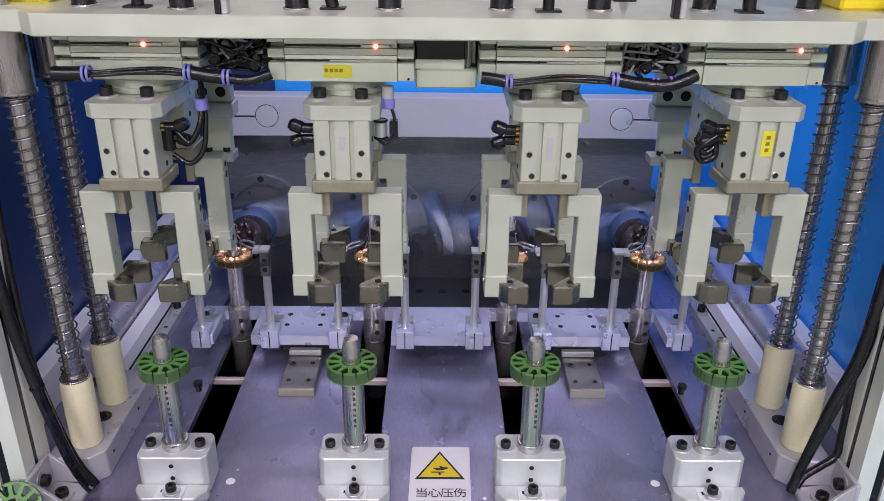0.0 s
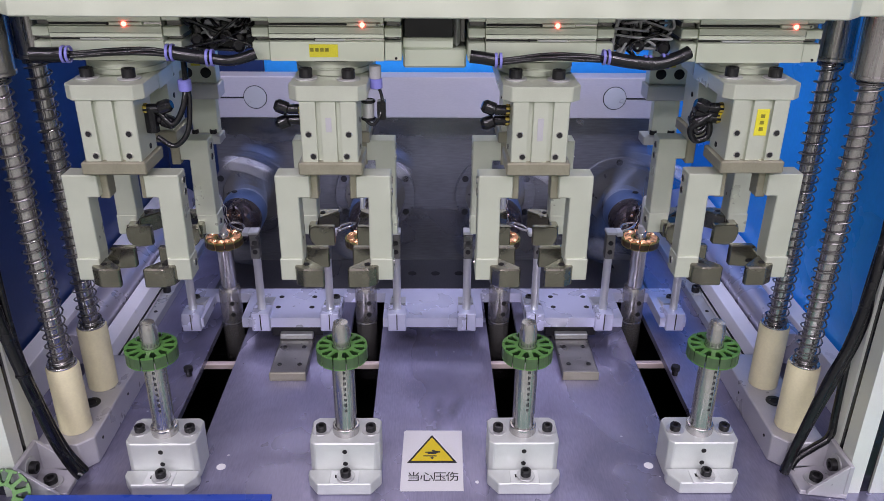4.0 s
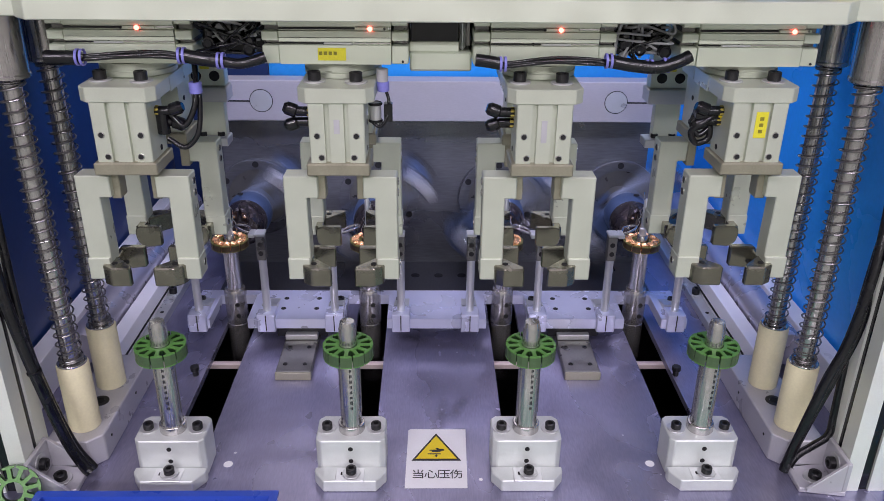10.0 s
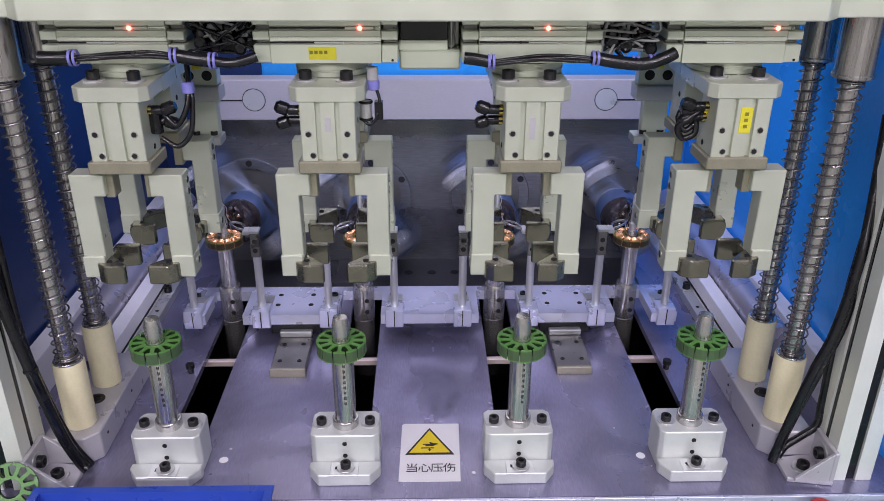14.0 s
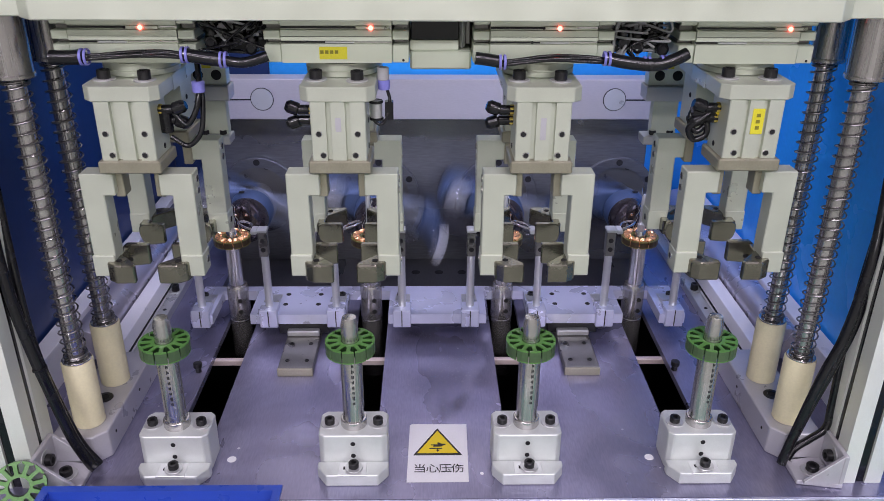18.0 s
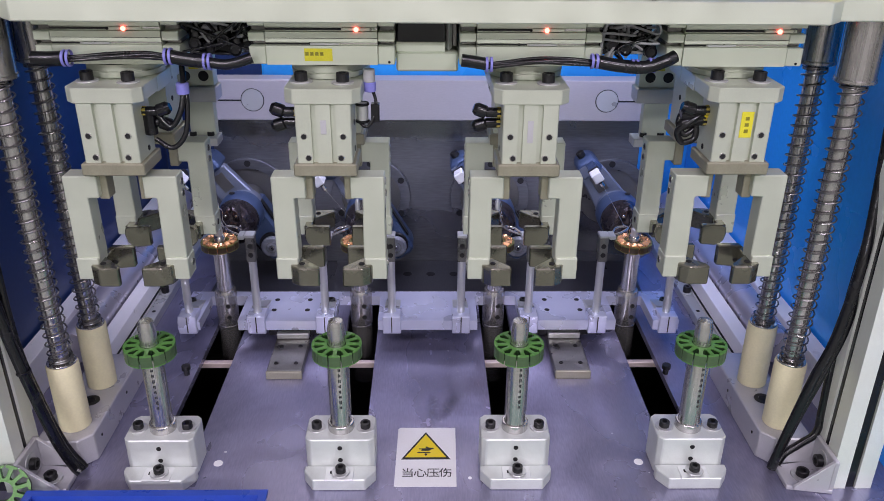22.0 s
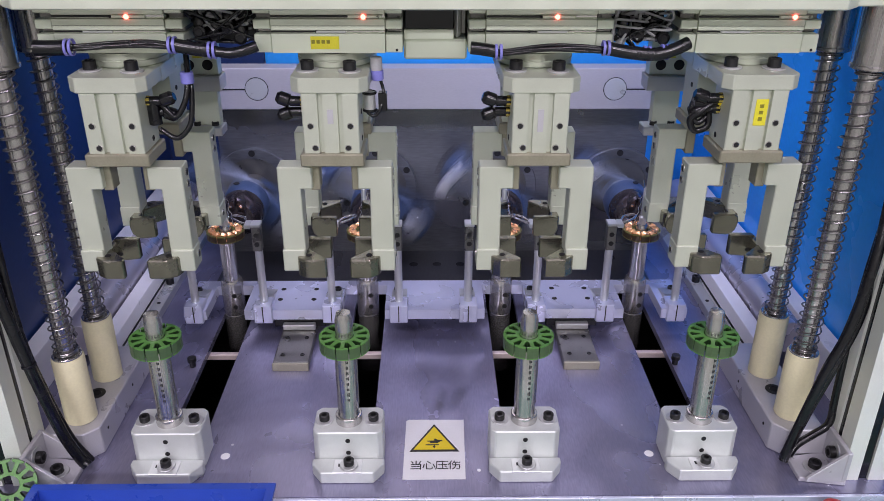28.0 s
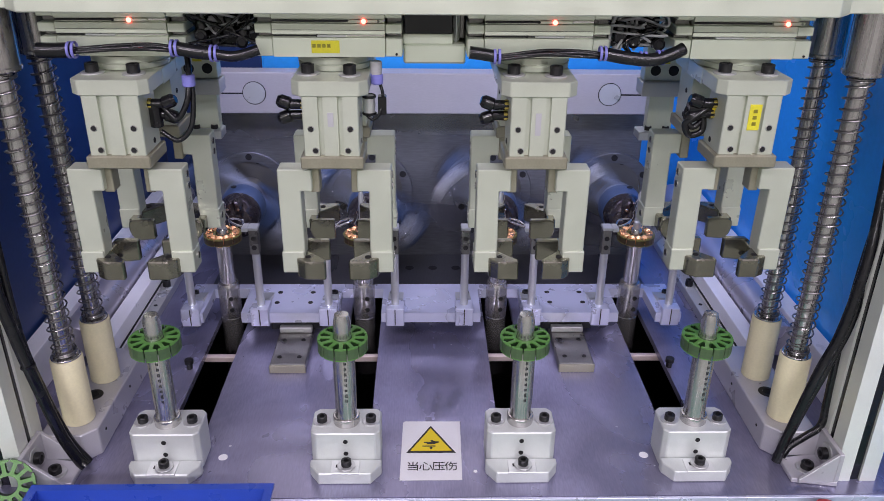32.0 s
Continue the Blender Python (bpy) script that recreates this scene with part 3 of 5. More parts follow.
# warning sticker
sign = thing("warning_sticker", pose(-0.0013, 0.0, 0.0), "white sticker with a yellow hand-crush warning triangle and black lettering", "sticker")
bm = prism(bmesh.new(), [(-0.0265, -0.0388), (0.0257, -0.0388), (0.0270, 0.0390), (-0.0232, 0.0394), (-0.0252, 0.0375)], "z", 0.0002, 0.0007)
part("paper", bm, PAPER, sign)
def tri(s, cy, z0, z1):
    return prism(bmesh.new(), [(-s, cy - s * 0.62), (s, cy - s * 0.62), (0, cy + s * 1.12)], "z", z0, z1)
part("triangle_border", tri(0.0215, 0.0085, 0.0007, 0.0010), INK, sign, "black triangle border")
part("triangle", tri(0.0178, 0.0088, 0.0010, 0.0013), YELLOW, sign, "yellow warning triangle")
bm = bmesh.new()
box(bm, -0.0075, 0.0040, 0.0030, 0.0042, 0.0013, 0.0015, 0)
prism(bm, [(-0.004, 0.0060), (0.0030, 0.0062), (0.0052, 0.0080), (0.0070, 0.0082), (0.0070, 0.0098), (0.0030, 0.0102), (0.001, 0.0118), (-0.0005, 0.0112), (0.0005, 0.0092), (-0.0060, 0.0090), (-0.0060, 0.0080), (-0.0035, 0.0078)], "z", 0.0013, 0.0015)
prism(bm, [(-0.0015, 0.0018), (0.0000, -0.0010), (0.0015, 0.0018)], "z", 0.0013, 0.0015)
box(bm, -0.0004, 0.0004, 0.0018, 0.0030, 0.0013, 0.0015, 0)
part("pictogram", bm, INK, sign, "black crushed-hand pictogram")
for i, ch in enumerate("当心压伤"):
    cu = bpy.data.curves.new("lettering", "FONT")
    cu.body, cu.size, cu.align_x = ch, 0.0118, "CENTER"
    cu.extrude = 0.0001
    ob = new("lettering", cu)
    me = bpy.data.meshes.new_from_object(ob.evaluated_get(bpy.context.evaluated_depsgraph_get()))
    bpy.data.objects.remove(ob)
    me.materials.clear()
    me.materials.append(INK)
    t = new("lettering", me)
    t.parent, t.matrix_basis = sign, pose(-0.0155 + 0.0108 * i, -0.0265, 0.0010)

# ---------------------------------------------------------------- spring columns and their blocks
def helix(r, pitch_rows, seg=14):
    pts, z, a = [], 0.0, 0.0
    for turns, pitch in pitch_rows:
        n = int(turns * seg)
        for _ in range(n):
            pts.append(Vector((r * math.cos(a), r * math.sin(a), z)))
            a += 6.283185 / seg
            z += pitch / seg
    return pts


def spring_column(m, label):
    c = thing("spring_column", m, label, "guide column", "spring-loaded guide columns")
    bm = bmesh.new()
    lathe(bm, [(0.0122, 0), (0.0130, 0.0010), (0.0130, 0.0622), (0.0122, 0.0635)], None, 36)
    part("sleeve", bm, NYLON, c, "cream nylon spacer sleeve", True)
    part("washer", tube_lathe(bmesh.new(), 0.008, 0.0119, 0.0635, 0.0653), STEEL, c)
    part("shaft", rod(bmesh.new(), (0, 0, 0.06), "z", 0.0070, 0.31, 28), SHAFTSTEEL, c, "polished steel shaft", True)
    sp = helix(0.0094, ((2, 0.0017), (27, 0.0084), (2, 0.0015)))
    s = part("spring", sweep(bmesh.new(), sp, 0.00068, 7), SPRING, c, "dark wire compression spring", True)
    s.matrix_basis = pose(0, 0, 0.0662)
    bm = bmesh.new()
    lathe(bm, [(0.0135, 0.301), (0.0148, 0.302), (0.0148, 0.304), (0.0140, 0.305), (0.0140, 0.348)], None, 36)
    part("bushing", bm, BUSHSTEEL, c, "dark steel guide bushing", True)
    return c


for sx, cx in ((-1, 0.3050), (1, 0.3085)):
    blk = thing("column_block", pose(0, 0, 0), "long machined steel block carrying two columns", "bearing block", "column blocks")
    d = cx - 0.3025
    xi, xo, ch = 0.282 + d, 0.3302 + min(d, 0.0), 0.0105
    part("block", prism(bmesh.new(), [(sx * a, b) for a, b in ((xi, -0.0120 + ch), (xi + ch, -0.0120), (xo, -0.0120), (xo, 0.125), (xi, 0.125))], "z", 0.0, 0.027, 0.0010), BLOCKGREY, blk)
    part("washer", tube_lathe(bmesh.new(), 0.0042, 0.0078, 0, 0.0008, pose(sx * cx, 0.046, 0.027), 24, 0.0002), BLACK, blk, "dark ring round the block's screw hole", True)
    drill(blk, [(sx * cx, 0.046, 0.0268)], "z", 0.0040)
    drill(blk, [(sx * (0.282 + d) - (0.0004 if sx > 0 else 0.0002), yy, zz) for yy, zz in ((0.012, 0.016), (0.075, 0.016))], "x", 0.0014)
    for y in (0.0120, 0.075):
        spring_column(pose(sx * cx, y, 0.027), "steel shaft with dark coil spring above a cream sleeve")

# side rails, tubes and blue doors
for sx in (-1, 1):
    r = thing("guide_rail", pose(0, 0, 0), "white linear guide rail running along the table's side", "rail", "side guide rails")
    part("rail", boxes((sx * 0.318, sx * 0.334, 0.126, 0.52, 0.0, 0.032)), RAILWHITE, r)
    part("rail_groove", boxes((sx * 0.3172, sx * 0.3179, 0.126, 0.52, 0.0125, 0.0150), bev=0), HOLE, r)
    part("rail_ledge", boxes((sx * 0.304, sx * 0.3171, 0.126, 0.52, 0.0, 0.010)), ALU_GREY, r)
    drill(r, [(sx * 0.3105, y, 0.0098) for y in (0.20, 0.24, 0.34)], "z", 0.0022)
    screw(r, (sx * 0.3105, 0.285, 0.0100), "z", 0.0045, 0.0075, True, "stop_screw")
    tb = thing("support_tube", pose(0, 0, 0), "matt grey round tube beside the rail", "tube", "side tubes")
    part("tube", rod(bmesh.new(), (sx * 0.3535, 0.126, 0.032), "y", 0.0175, 0.40, 32), TUBEGREY, tb, "", True)
    st = thing("door_sill", pose(0, 0, 0), "bright white aluminium sill below the blue door", "sill", "door sills")
    part("sill", boxes((sx * 0.3735, sx * 0.392, -0.002, 0.58, 0.0, 0.042)), RAILWHITE, st)
    dr = thing("side_door", pose(0, 0, 0), "glossy blue side door panel" if sx > 0 else "blue side door panel, its shade put into a navy colour", "door panel", "side doors")
    part("panel", boxes((sx * 0.395, sx * 0.401, -0.10, 0.61, 0.0, 0.62)), BLUEPANEL if sx > 0 else SHADEPANEL, dr)

# front uprights of slotted profile with foot brackets
for sx, X in ((-1, -0.331), (1, 0.335)):
    u = thing("frame_upright", pose(0, 0, 0), "white slotted aluminium profile upright with a foot bracket", "profile upright", "front uprights")
    y0, y1, g = -0.043, -0.003, 0.0042
    w = lambda d: X + sx * d
    ym = (y0 + y1) / 2
    pts = [(w(0), y0), (w(0), ym - g), (w(0.007), ym - g), (w(0.007), ym + g), (w(0), ym + g), (w(0), y1), (w(0.035), y1), (w(0.035), y0), (w(0.0175 + g), y0), (w(0.0175 + g), y0 + 0.007), (w(0.0175 - g), y0 + 0.007), (w(0.0175 - g), y0)]
    part("profile", prism(bmesh.new(), pts if sx > 0 else pts[::-1], "z", 0.0002, 0.62), UPRIGHT, u)
    a, b = sorted((w(0.0020), w(0.0068)))
    part("slot_cover", boxes((a, b, ym - g + 0.0002, ym + g - 0.0002, 0.0, 0.6), bev=0.0003), RUBBER, u, "black slot cover strip")
    a, b = sorted((w(0.0175 - g + 0.0002), w(0.0175 + g - 0.0002)))
    part("slot_cover", boxes((a, b, y0 + 0.0020, y0 + 0.0068, 0.0, 0.6), bev=0.0003), RUBBER, u, "black slot cover strip")
    bk = part("foot_bracket", prism(bmesh.new(), sorted([(w(-0.0005), -0.0500), (w(-0.0365), -0.0440), (w(-0.0365), -0.0180), (w(-0.0005), -0.0120)], key=lambda p: math.atan2(p[1] + 0.031, p[0] - w(-0.018))), "z", 0.0002, 0.0045, 0.0006), BLOCKGREY, u, "cast aluminium foot bracket")
    a, b = sorted((w(-0.0045), w(-0.0004)))
    part("bracket_wall", boxes((a, b, -0.0500, -0.0120, 0.0046, 0.0330)), BLOCKGREY, bk)
    for y in (-0.0498, -0.0150):
        part("gusset", prism(bmesh.new(), [(w(-0.0046), 0.0046), (w(-0.0330), 0.0046), (w(-0.0330), 0.0075), (w(-0.0046), 0.0325)], "y", y, y + 0.0030, 0.0003), BLOCKGREY, bk)
    screw(bk, (w(-0.0190), -0.0320, 0.0046), "z", 0.0052, 0.005)
    screw(bk, (w(-0.0046), -0.0320, 0.0205), "-x" if sx > 0 else "x", 0.0052, 0.005)

# ---------------------------------------------------------------- fixture plate with wire rods
fx = thing("fixture_plate", pose(0, 0, 0), "bright aluminium fixture plate with open notches round the winding spindles", "fixture plate")
GAPS = [(-0.2405, -0.2005), (-0.0985, -0.0525), (0.0530, 0.0985), (0.2005, 0.2405)]
xs = [-0.264] + [v for g in GAPS for v in g] + [0.268]
part("plate", sheet(bmesh.new(), xs, [0.186, 0.240, 0.2515], 0.0222, 0.0335, {(1, 0), (3, 0), (5, 0), (7, 0)}), ALU_PLATE, fx)
RODX = [-0.2530, -0.1805, -0.1085, -0.0378, 0.0355, 0.1075, 0.1805, 0.2560]
for i, x in enumerate(RODX):
    lean = 0.004 * (1 if i % 2 == 0 else -1)
    part("clamp", boxes((x - 0.0096, x + 0.0096, 0.183, 0.204, 0.0190, 0.0395), bev=0.0008), ALU_PLATE, fx)
    part("clamp_slit", boxes((x - 0.0005, x + 0.0005, 0.1824, 0.1832, 0.0205, 0.0392), bev=0), HOLE, fx)
    part("rod", rod(bmesh.new(), (x, 0.1958, 0.0380), "z", 0.0042, 0.0625, 20), ALU_WHITE, fx, "silver round upright rod", True)
    tp = part("rod_tip", boxes((x - 0.0046, x + 0.0046, 0.1905, 0.2005, 0.1000, 0.1270)), DARKSTEEL, fx, "dark steel wire hook holder")
    part("tip_cap", boxes((x - 0.0050, x + 0.0050, 0.1900, 0.2030, 0.1270, 0.1300)), ALU_GREY, tp)
    drill(tp, [(x, 0.1900, 0.108), (x, 0.1900, 0.118)], "y", 0.0026)
    if i in (1, 2, 5, 6):
        d = (-1, 1, -1, 1)[(1, 2, 5, 6).index(i)]
        a, b = sorted((x + d * 0.0050, x + d * 0.0115))
        part("hook_block", boxes((a, b, 0.1895, 0.2030, 0.1255, 0.1300), bev=0.0008), ALU_GREY, tp, "pale hook block")
        loop = [(x + d * a, b, c) for a, b, c in ((0.0100, 0.1960, 0.1285), (0.0170, 0.1975, 0.1300), (0.0240, 0.2030, 0.1310), (0.0280, 0.2120, 0.1300), (0.0240, 0.2180, 0.1285), (0.0160, 0.2150, 0.1275), (0.0110, 0.2040, 0.1275))]
        hose("wire_hook", loop, 0.0012, SPINSTEEL, tp, "bright curved wire hook", 8)
    prism_bm = prism(bmesh.new(), [(0.206, 0.0336), (0.206, 0.0400), (0.232, 0.0336)], "x", x - 0.008, x + 0.008)
    part("brace", prism_bm, ALU_GREY, fx)
drill(fx, [(x, y, 0.0333) for x in (-0.166, -0.130, 0.130, 0.166) for y in (0.209, 0.232)], "z", 0.0028)
for x in (-0.2585, 0.262, -0.106, -0.040, 0.038, 0.106):
    screw(fx, (x, 0.228, 0.0335), "z", 0.0042, 0.004, False)
for rx in (-0.1443, 0.1472):
    rb = thing("slide_rail", pose(rx, 0, 0), "dark steel slide rail end screwed to the table", "slide rail", "slide rails")
    part("rail", boxes((-0.0178, 0.0178, 0.1215, 0.230, 0.0, 0.0085), bev=0.0008), DARKSTEEL, rb)
    part("rail_end", boxes((-0.0180, 0.0180, 0.1188, 0.1214, 0.0, 0.0087), bev=0.0004), PLATEBEIGE, rb, "pale sawn rail end")
    for x in (-0.010, 0.010):
        for y in (0.1355, 0.168):
            screw(rb, (x, y, 0.0080), "z", 0.0024, 0.0014, False)
    part("carriage", boxes((-0.027, 0.027, 0.190, 0.250, 0.0086, 0.0199)), BLACK, rb, "black slide carriage under the fixture plate")
    part("carriage_lip", boxes((-0.0172, 0.0172, 0.1820, 0.1899, 0.0087, 0.0150), bev=0.0008), ALU_GREY, rb, "pale end plate of the carriage")
for sx in (-1, 1):
    n = thing("hex_standoff", pose(sx * 0.244, 0.128, 0), "small black screw standing in the table", "screw", "small black screws")
    part("stud", rod(bmesh.new(), (0, 0, 0), "z", 0.0032, 0.006, 6), BLACK, n)
    part("head", rod(bmesh.new(), (0, 0, 0.006), "z", 0.0044, 0.005, 16), BLACK, n)

# ---------------------------------------------------------------- winding spindles and wound stators
SPINX, SPINY = HEADX, 0.242
spindles, wound = [], []


def spindle(m):
    s = thing("winding_spindle", m, "ground steel spindle rising through the table slot", "spindle", "winding spindles")
    bm = bmesh.new()
    lathe(bm, [(0.0114, -0.075), (0.0120, -0.074), (0.0120, -0.0008), (0.0112, 0.0), (0.0112, 0.0012), (0.0122, 0.0018), (0.0122, 0.038), (0.0108, 0.042), (0.0085, 0.0425), (0.0083, 0.0900), (0.0060, 0.0905), (0.0060, 0.106), (0.0050, 0.1075)], None, 36)
    part("shaft", bm, SPINSTEEL, s, "", True)
    part("centre_pin", lathe(bmesh.new(), [(0.0040, 0.1075), (0.0040, 0.1150), (0.0027, 0.1165), (0.0027, 0.1470), (0.0012, 0.1495)], None, 16), ALU_GREY, s, "slim steel centring pin", True)
    for k, (x, y) in enumerate(((-0.0060, 0.0040), (0.0050, -0.0030), (0.0065, 0.0060), (-0.0020, 0.0070), (0.0020, 0.0075))):
        top = 0.1330 + 0.0055 * ((k * 3) % 5)
        wave = [(x * (1.3 - 0.12 * n) + 0.0013 * math.sin(2.1 * n + k), y * (1.2 - 0.05 * n) + 0.0012 * math.cos(1.7 * n + 2 * k), 0.1020 + (top - 0.1020) * n / 7) for n in range(8)]
        hose("wire_end", wave, 0.00042, STEEL, s, "loose thin wire end", 6)
    drill(s, [(0.004, -0.0121, 0.012), (0.004, -0.0121, 0.026)], "y", 0.0026, 0.0012)
    return s


sp0 = spindle(pose(SPINX[0], SPINY, 0))
spindles = [sp0] + [copy_thing(sp0, pose(x, SPINY, 0)) for x in SPINX[1:]]
w0 = make_stator((0, 1, 2, 3, 4, 5, 6, 7, 8, 9, 10, 11), "stator nearly full of copper wire on the winding spindle", "stators being wound")
w0.matrix_world = pose(SPINX[0], SPINY, 0.1012)
wound = [w0] + [copy_thing(w0, pose(x, SPINY, 0.1012)) for x in SPINX[1:]]

# ---------------------------------------------------------------- back wall with clamp bar
WALLY = 0.388
bw = thing("winder_wall", pose(0, 0, 0), "grey ground steel wall behind the winding heads", "machine wall", kind="structure")
part("plate", boxes((-0.262, 0.262, WALLY, WALLY + 0.03, 0.0002, 0.218), bev=0.001), WALLSTEEL, bw)
cb = thing("clamp_bar", pose(0, 0, 0), "bright aluminium clamp bar with round studs and slits", "clamp bar")
part("bar", boxes((-0.258, 0.258, 0.362, 0.3875, 0.1984, 0.2465), bev=0.001), BARLILAC, cb)
for sx, ux in ((-1, -0.2035), (1, 0.2100)):
    part("stud", rod(bmesh.new(), (ux, 0.3608, 0.2228), "y", 0.0128, 0.01, 32), ALU_GREY, cb, "round clamped stud", True)
    part("stud_rim", tube_lathe(bmesh.new(), 0.0128, 0.0136, 0, 0.0012, Matrix.Translation((ux, 0.3612, 0.2228)) @ AX["y"]), HOLE, cb)
    part("slit", boxes((ux + sx * 0.0135, sx * 0.258, 0.3613, 0.3622, 0.2215, 0.2231), bev=0), HOLE, cb)
# added dark sheet: stands in for the shade on the table here
bp = part("rear_shade_sheet", boxes((-0.262, 0.262, 0.285, 0.3875, 0.0002, 0.0030), bev=0.0006), REARSHADE, plate, "dark sheet added for the shaded table at the wall's foot")
drill(bp, [(x, 0.348, 0.0028) for x in (-0.0255, 0.0038, 0.0330)], "z", 0.0055)

# left stretch in the darker tone, its shade put into the colour
for a, b, m, lab in ((-0.394, -0.2405, SHADEPANEL, "blue rear door panel, its shade put into a navy colour"), (-0.2395, 0.394, BLUEPANEL, "glossy blue rear door panel")):
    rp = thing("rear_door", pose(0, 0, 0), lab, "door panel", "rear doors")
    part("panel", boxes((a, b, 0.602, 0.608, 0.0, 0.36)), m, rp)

rc = thing("rear_cover", pose(0, 0, 0), "pale grey sheet cover above the rear doors", "cover", kind="structure")
part("sheet", boxes((-0.394, 0.394, 0.602, 0.608, 0.3604, 0.62)), UPRIGHT, rc)

# ---------------------------------------------------------------- winding units with turning flyers
AXZ = 0.095
flyers = []


def winding_unit(m, side):
    u = thing("winding_unit", m, "flyer winding unit with a blue arm and polished dark former", "winding unit", "winding units on the back wall")
    fy = WALLY - SPINY
    bm = tube_lathe(bmesh.new(), 0.037, 0.0495, 0, 0.007, Matrix.Translation((0, fy - 0.0072, 0)) @ AX["y"], 48)
    fl = part("flange", bm, WALLSTEEL, u, "grey bearing flange", True)
    for k in range(6):
        a = radians(60 * k)
        drill(fl, [(0.0435 * math.sin(a), fy - 0.0080, 0.0435 * math.cos(a))], "y", 0.0040, 0.001)
    part("backing", rod(bmesh.new(), (0, fy - 0.0050, 0), "y", 0.0372, 0.0045, 40), DARKSTEEL, u, "dark bearing cover", True)
    part("quill", rod(bmesh.new(), (0, 0.070, 0), "y", 0.017, fy - 0.076, 32), DARKSTEEL, u, "", True)
    bm = bmesh.new()
    lathe(bm, [(0.0225, 0), (0.0262, 0.002), (0.0262, 0.0220), (0.0240, 0.0255), (0.0200, 0.0260)], Matrix.Translation((0, 0.0930, 0)) @ pose(0, 0, 0, 90), 40)
    part("collar", bm, BLUEPAINT, u, "blue collar round the former", True)
    drill(u, [(-side * 0.008, 0.0820, 0.0262)], "z", 0.0035, 0.0006)
    bm = bmesh.new()
    lathe(bm, [(0.0248, 0), (0.0248, 0.0100), (0.0232, 0.0200), (0.0185, 0.0280), (0.0100, 0.0315), (0.0010, 0.0320)], Matrix.Translation((0, 0.0670, 0.0)) @ pose(0, 0, 0, 90), 40)
    part("nose", bm, NOSE, u, "polished dark domed nose", True)
    for sx in (-1, 1):
        bm = bmesh.new()
        half = [(0.0004, -0.0180), (0.0004, 0.0262), (0.0035, 0.0258), (0.0072, 0.0235), (0.0102, 0.0190), (0.0120, 0.0120), (0.0128, 0.0), (0.0120, -0.009), (0.0085, -0.0165)]
        prism(bm, [(sx * a, b) for a, b in half], "y", 0.0360, 0.0580, 0.0022)
        fm = part("former", bm, NOSE, u, "polished dark wire former half", True)
        part("former_screw", rod(bmesh.new(), (sx * 0.0060, 0.0349, 0.0165), "y", 0.0017, 0.0016, 14), STEEL, fm)
        part("former_screw", rod(bmesh.new(), (sx * 0.0095, 0.0349, 0.004), "y", 0.0014, 0.0016, 14), STEEL, fm)
    f = bmesh.new()
    lathe(f, [(0.0200, 0), (0.0225, 0.002), (0.0225, 0.013), (0.0205, 0.015)], Matrix.Translation((0, 0.0980, 0)) @ AX["y"], 32)
    prism(f, [(-0.0145, -0.056), (-0.0208, 0.0), (0.0208, 0.0), (0.0145, -0.056)], "y", 0.1040, 0.1140, 0.0015)
    fly = part("flyer", f, FLYGREY, u, "grey flyer plate that turns round the former", True)
    bm = bmesh.new()
    prism(bm, [(-0.0205, 0.002), (-0.0172, 0.046), (-0.0165, 0.068), (-0.0115, 0.0765), (0.0115, 0.0765), (0.0165, 0.068), (0.0172, 0.046), (0.0205, 0.002)], "y", 0.0960, 0.1330, 0.0035)
    part("pulley_block", bm, BLUEPAINT, fly, "blue pulley block", True)
    bm = tube_lathe(bmesh.new(), 0.0060, 0.0158, 0, 0.0030, Matrix.Translation((0, 0.0934, 0.055)) @ AX["y"], 32, 0.0006)
    part("pulley_cup", bm, BLACK, fly, "dark rim behind the pulley", True)
    bm = bmesh.new()
    prism(bm, [(-0.0140, -0.0555), (-0.0135, -0.068), (-0.0095, -0.0765), (0.0095, -0.0765), (0.0135, -0.068), (0.0140, -0.0555)], "y", 0.092, 0.128, 0.003)
    part("guide_block", bm, BLUEPAINT, fly, "blue wire guide block", True)
    part("block_face", boxes((0.0020, 0.0115, 0.0912, 0.0919, -0.0720, -0.0580), bev=0.0004), FLYGREY, fly, "bare grey face on the guide block")
    part("top_bolt", rod(bmesh.new(), (0, 0.110, -0.0835), "z", 0.0050, 0.0065, 16), BLACK, fly, "", True)
    part("window", boxes((-0.0068, 0.0068, 0.1032, 0.1040, -0.050, -0.027), bev=0.0003), DARKSTEEL, fly, "dark slot in the flyer plate")
    for sx in (-1, 1):
        part("strap", prism(bmesh.new(), [(sx * 0.0212, 0.004), (sx * 0.0232, 0.004), (sx * 0.0192, 0.056), (sx * 0.0173, 0.056)], "y", 0.0990, 0.1080, 0.0004), BLACK, fly, "black side strap")
    bm = tube_lathe(bmesh.new(), 0.003, 0.0132, 0, 0.0075, Matrix.Translation((0, 0.0858, 0.056)) @ AX["y"], 32, 0.0018)
    pu = part("pulley", bm, PULLEYGREY, fly, "pale grey wire pulley", True)
    part("pulley_screw", rod(bmesh.new(), (0, 0.0838, 0.056), "y", 0.0034, 0.0110, 16), STEEL, pu)
    drill(pu, [(0, 0.0833, 0.056)], "y", 0.0012, 0.0006)
    part("pulley_ring", tube_lathe(bmesh.new(), 0.0064, 0.0070, 0, 0.0006, Matrix.Translation((0, 0.0853, 0.056)) @ AX["y"], 28, 0.0002), DARKSTEEL, pu)
    lean = side * 0.004
    bm = bmesh.new()
    prism(bm, [(0.0895, -0.056), (0.0885, -0.073), (0.040, -0.0845), (0.036, -0.0775), (0.078, -0.060)], "x", lean - 0.0046, lean + 0.0046, 0.001)
    part("guide_finger", bm, BLUEPAINT, fly, "blue bent guide finger")
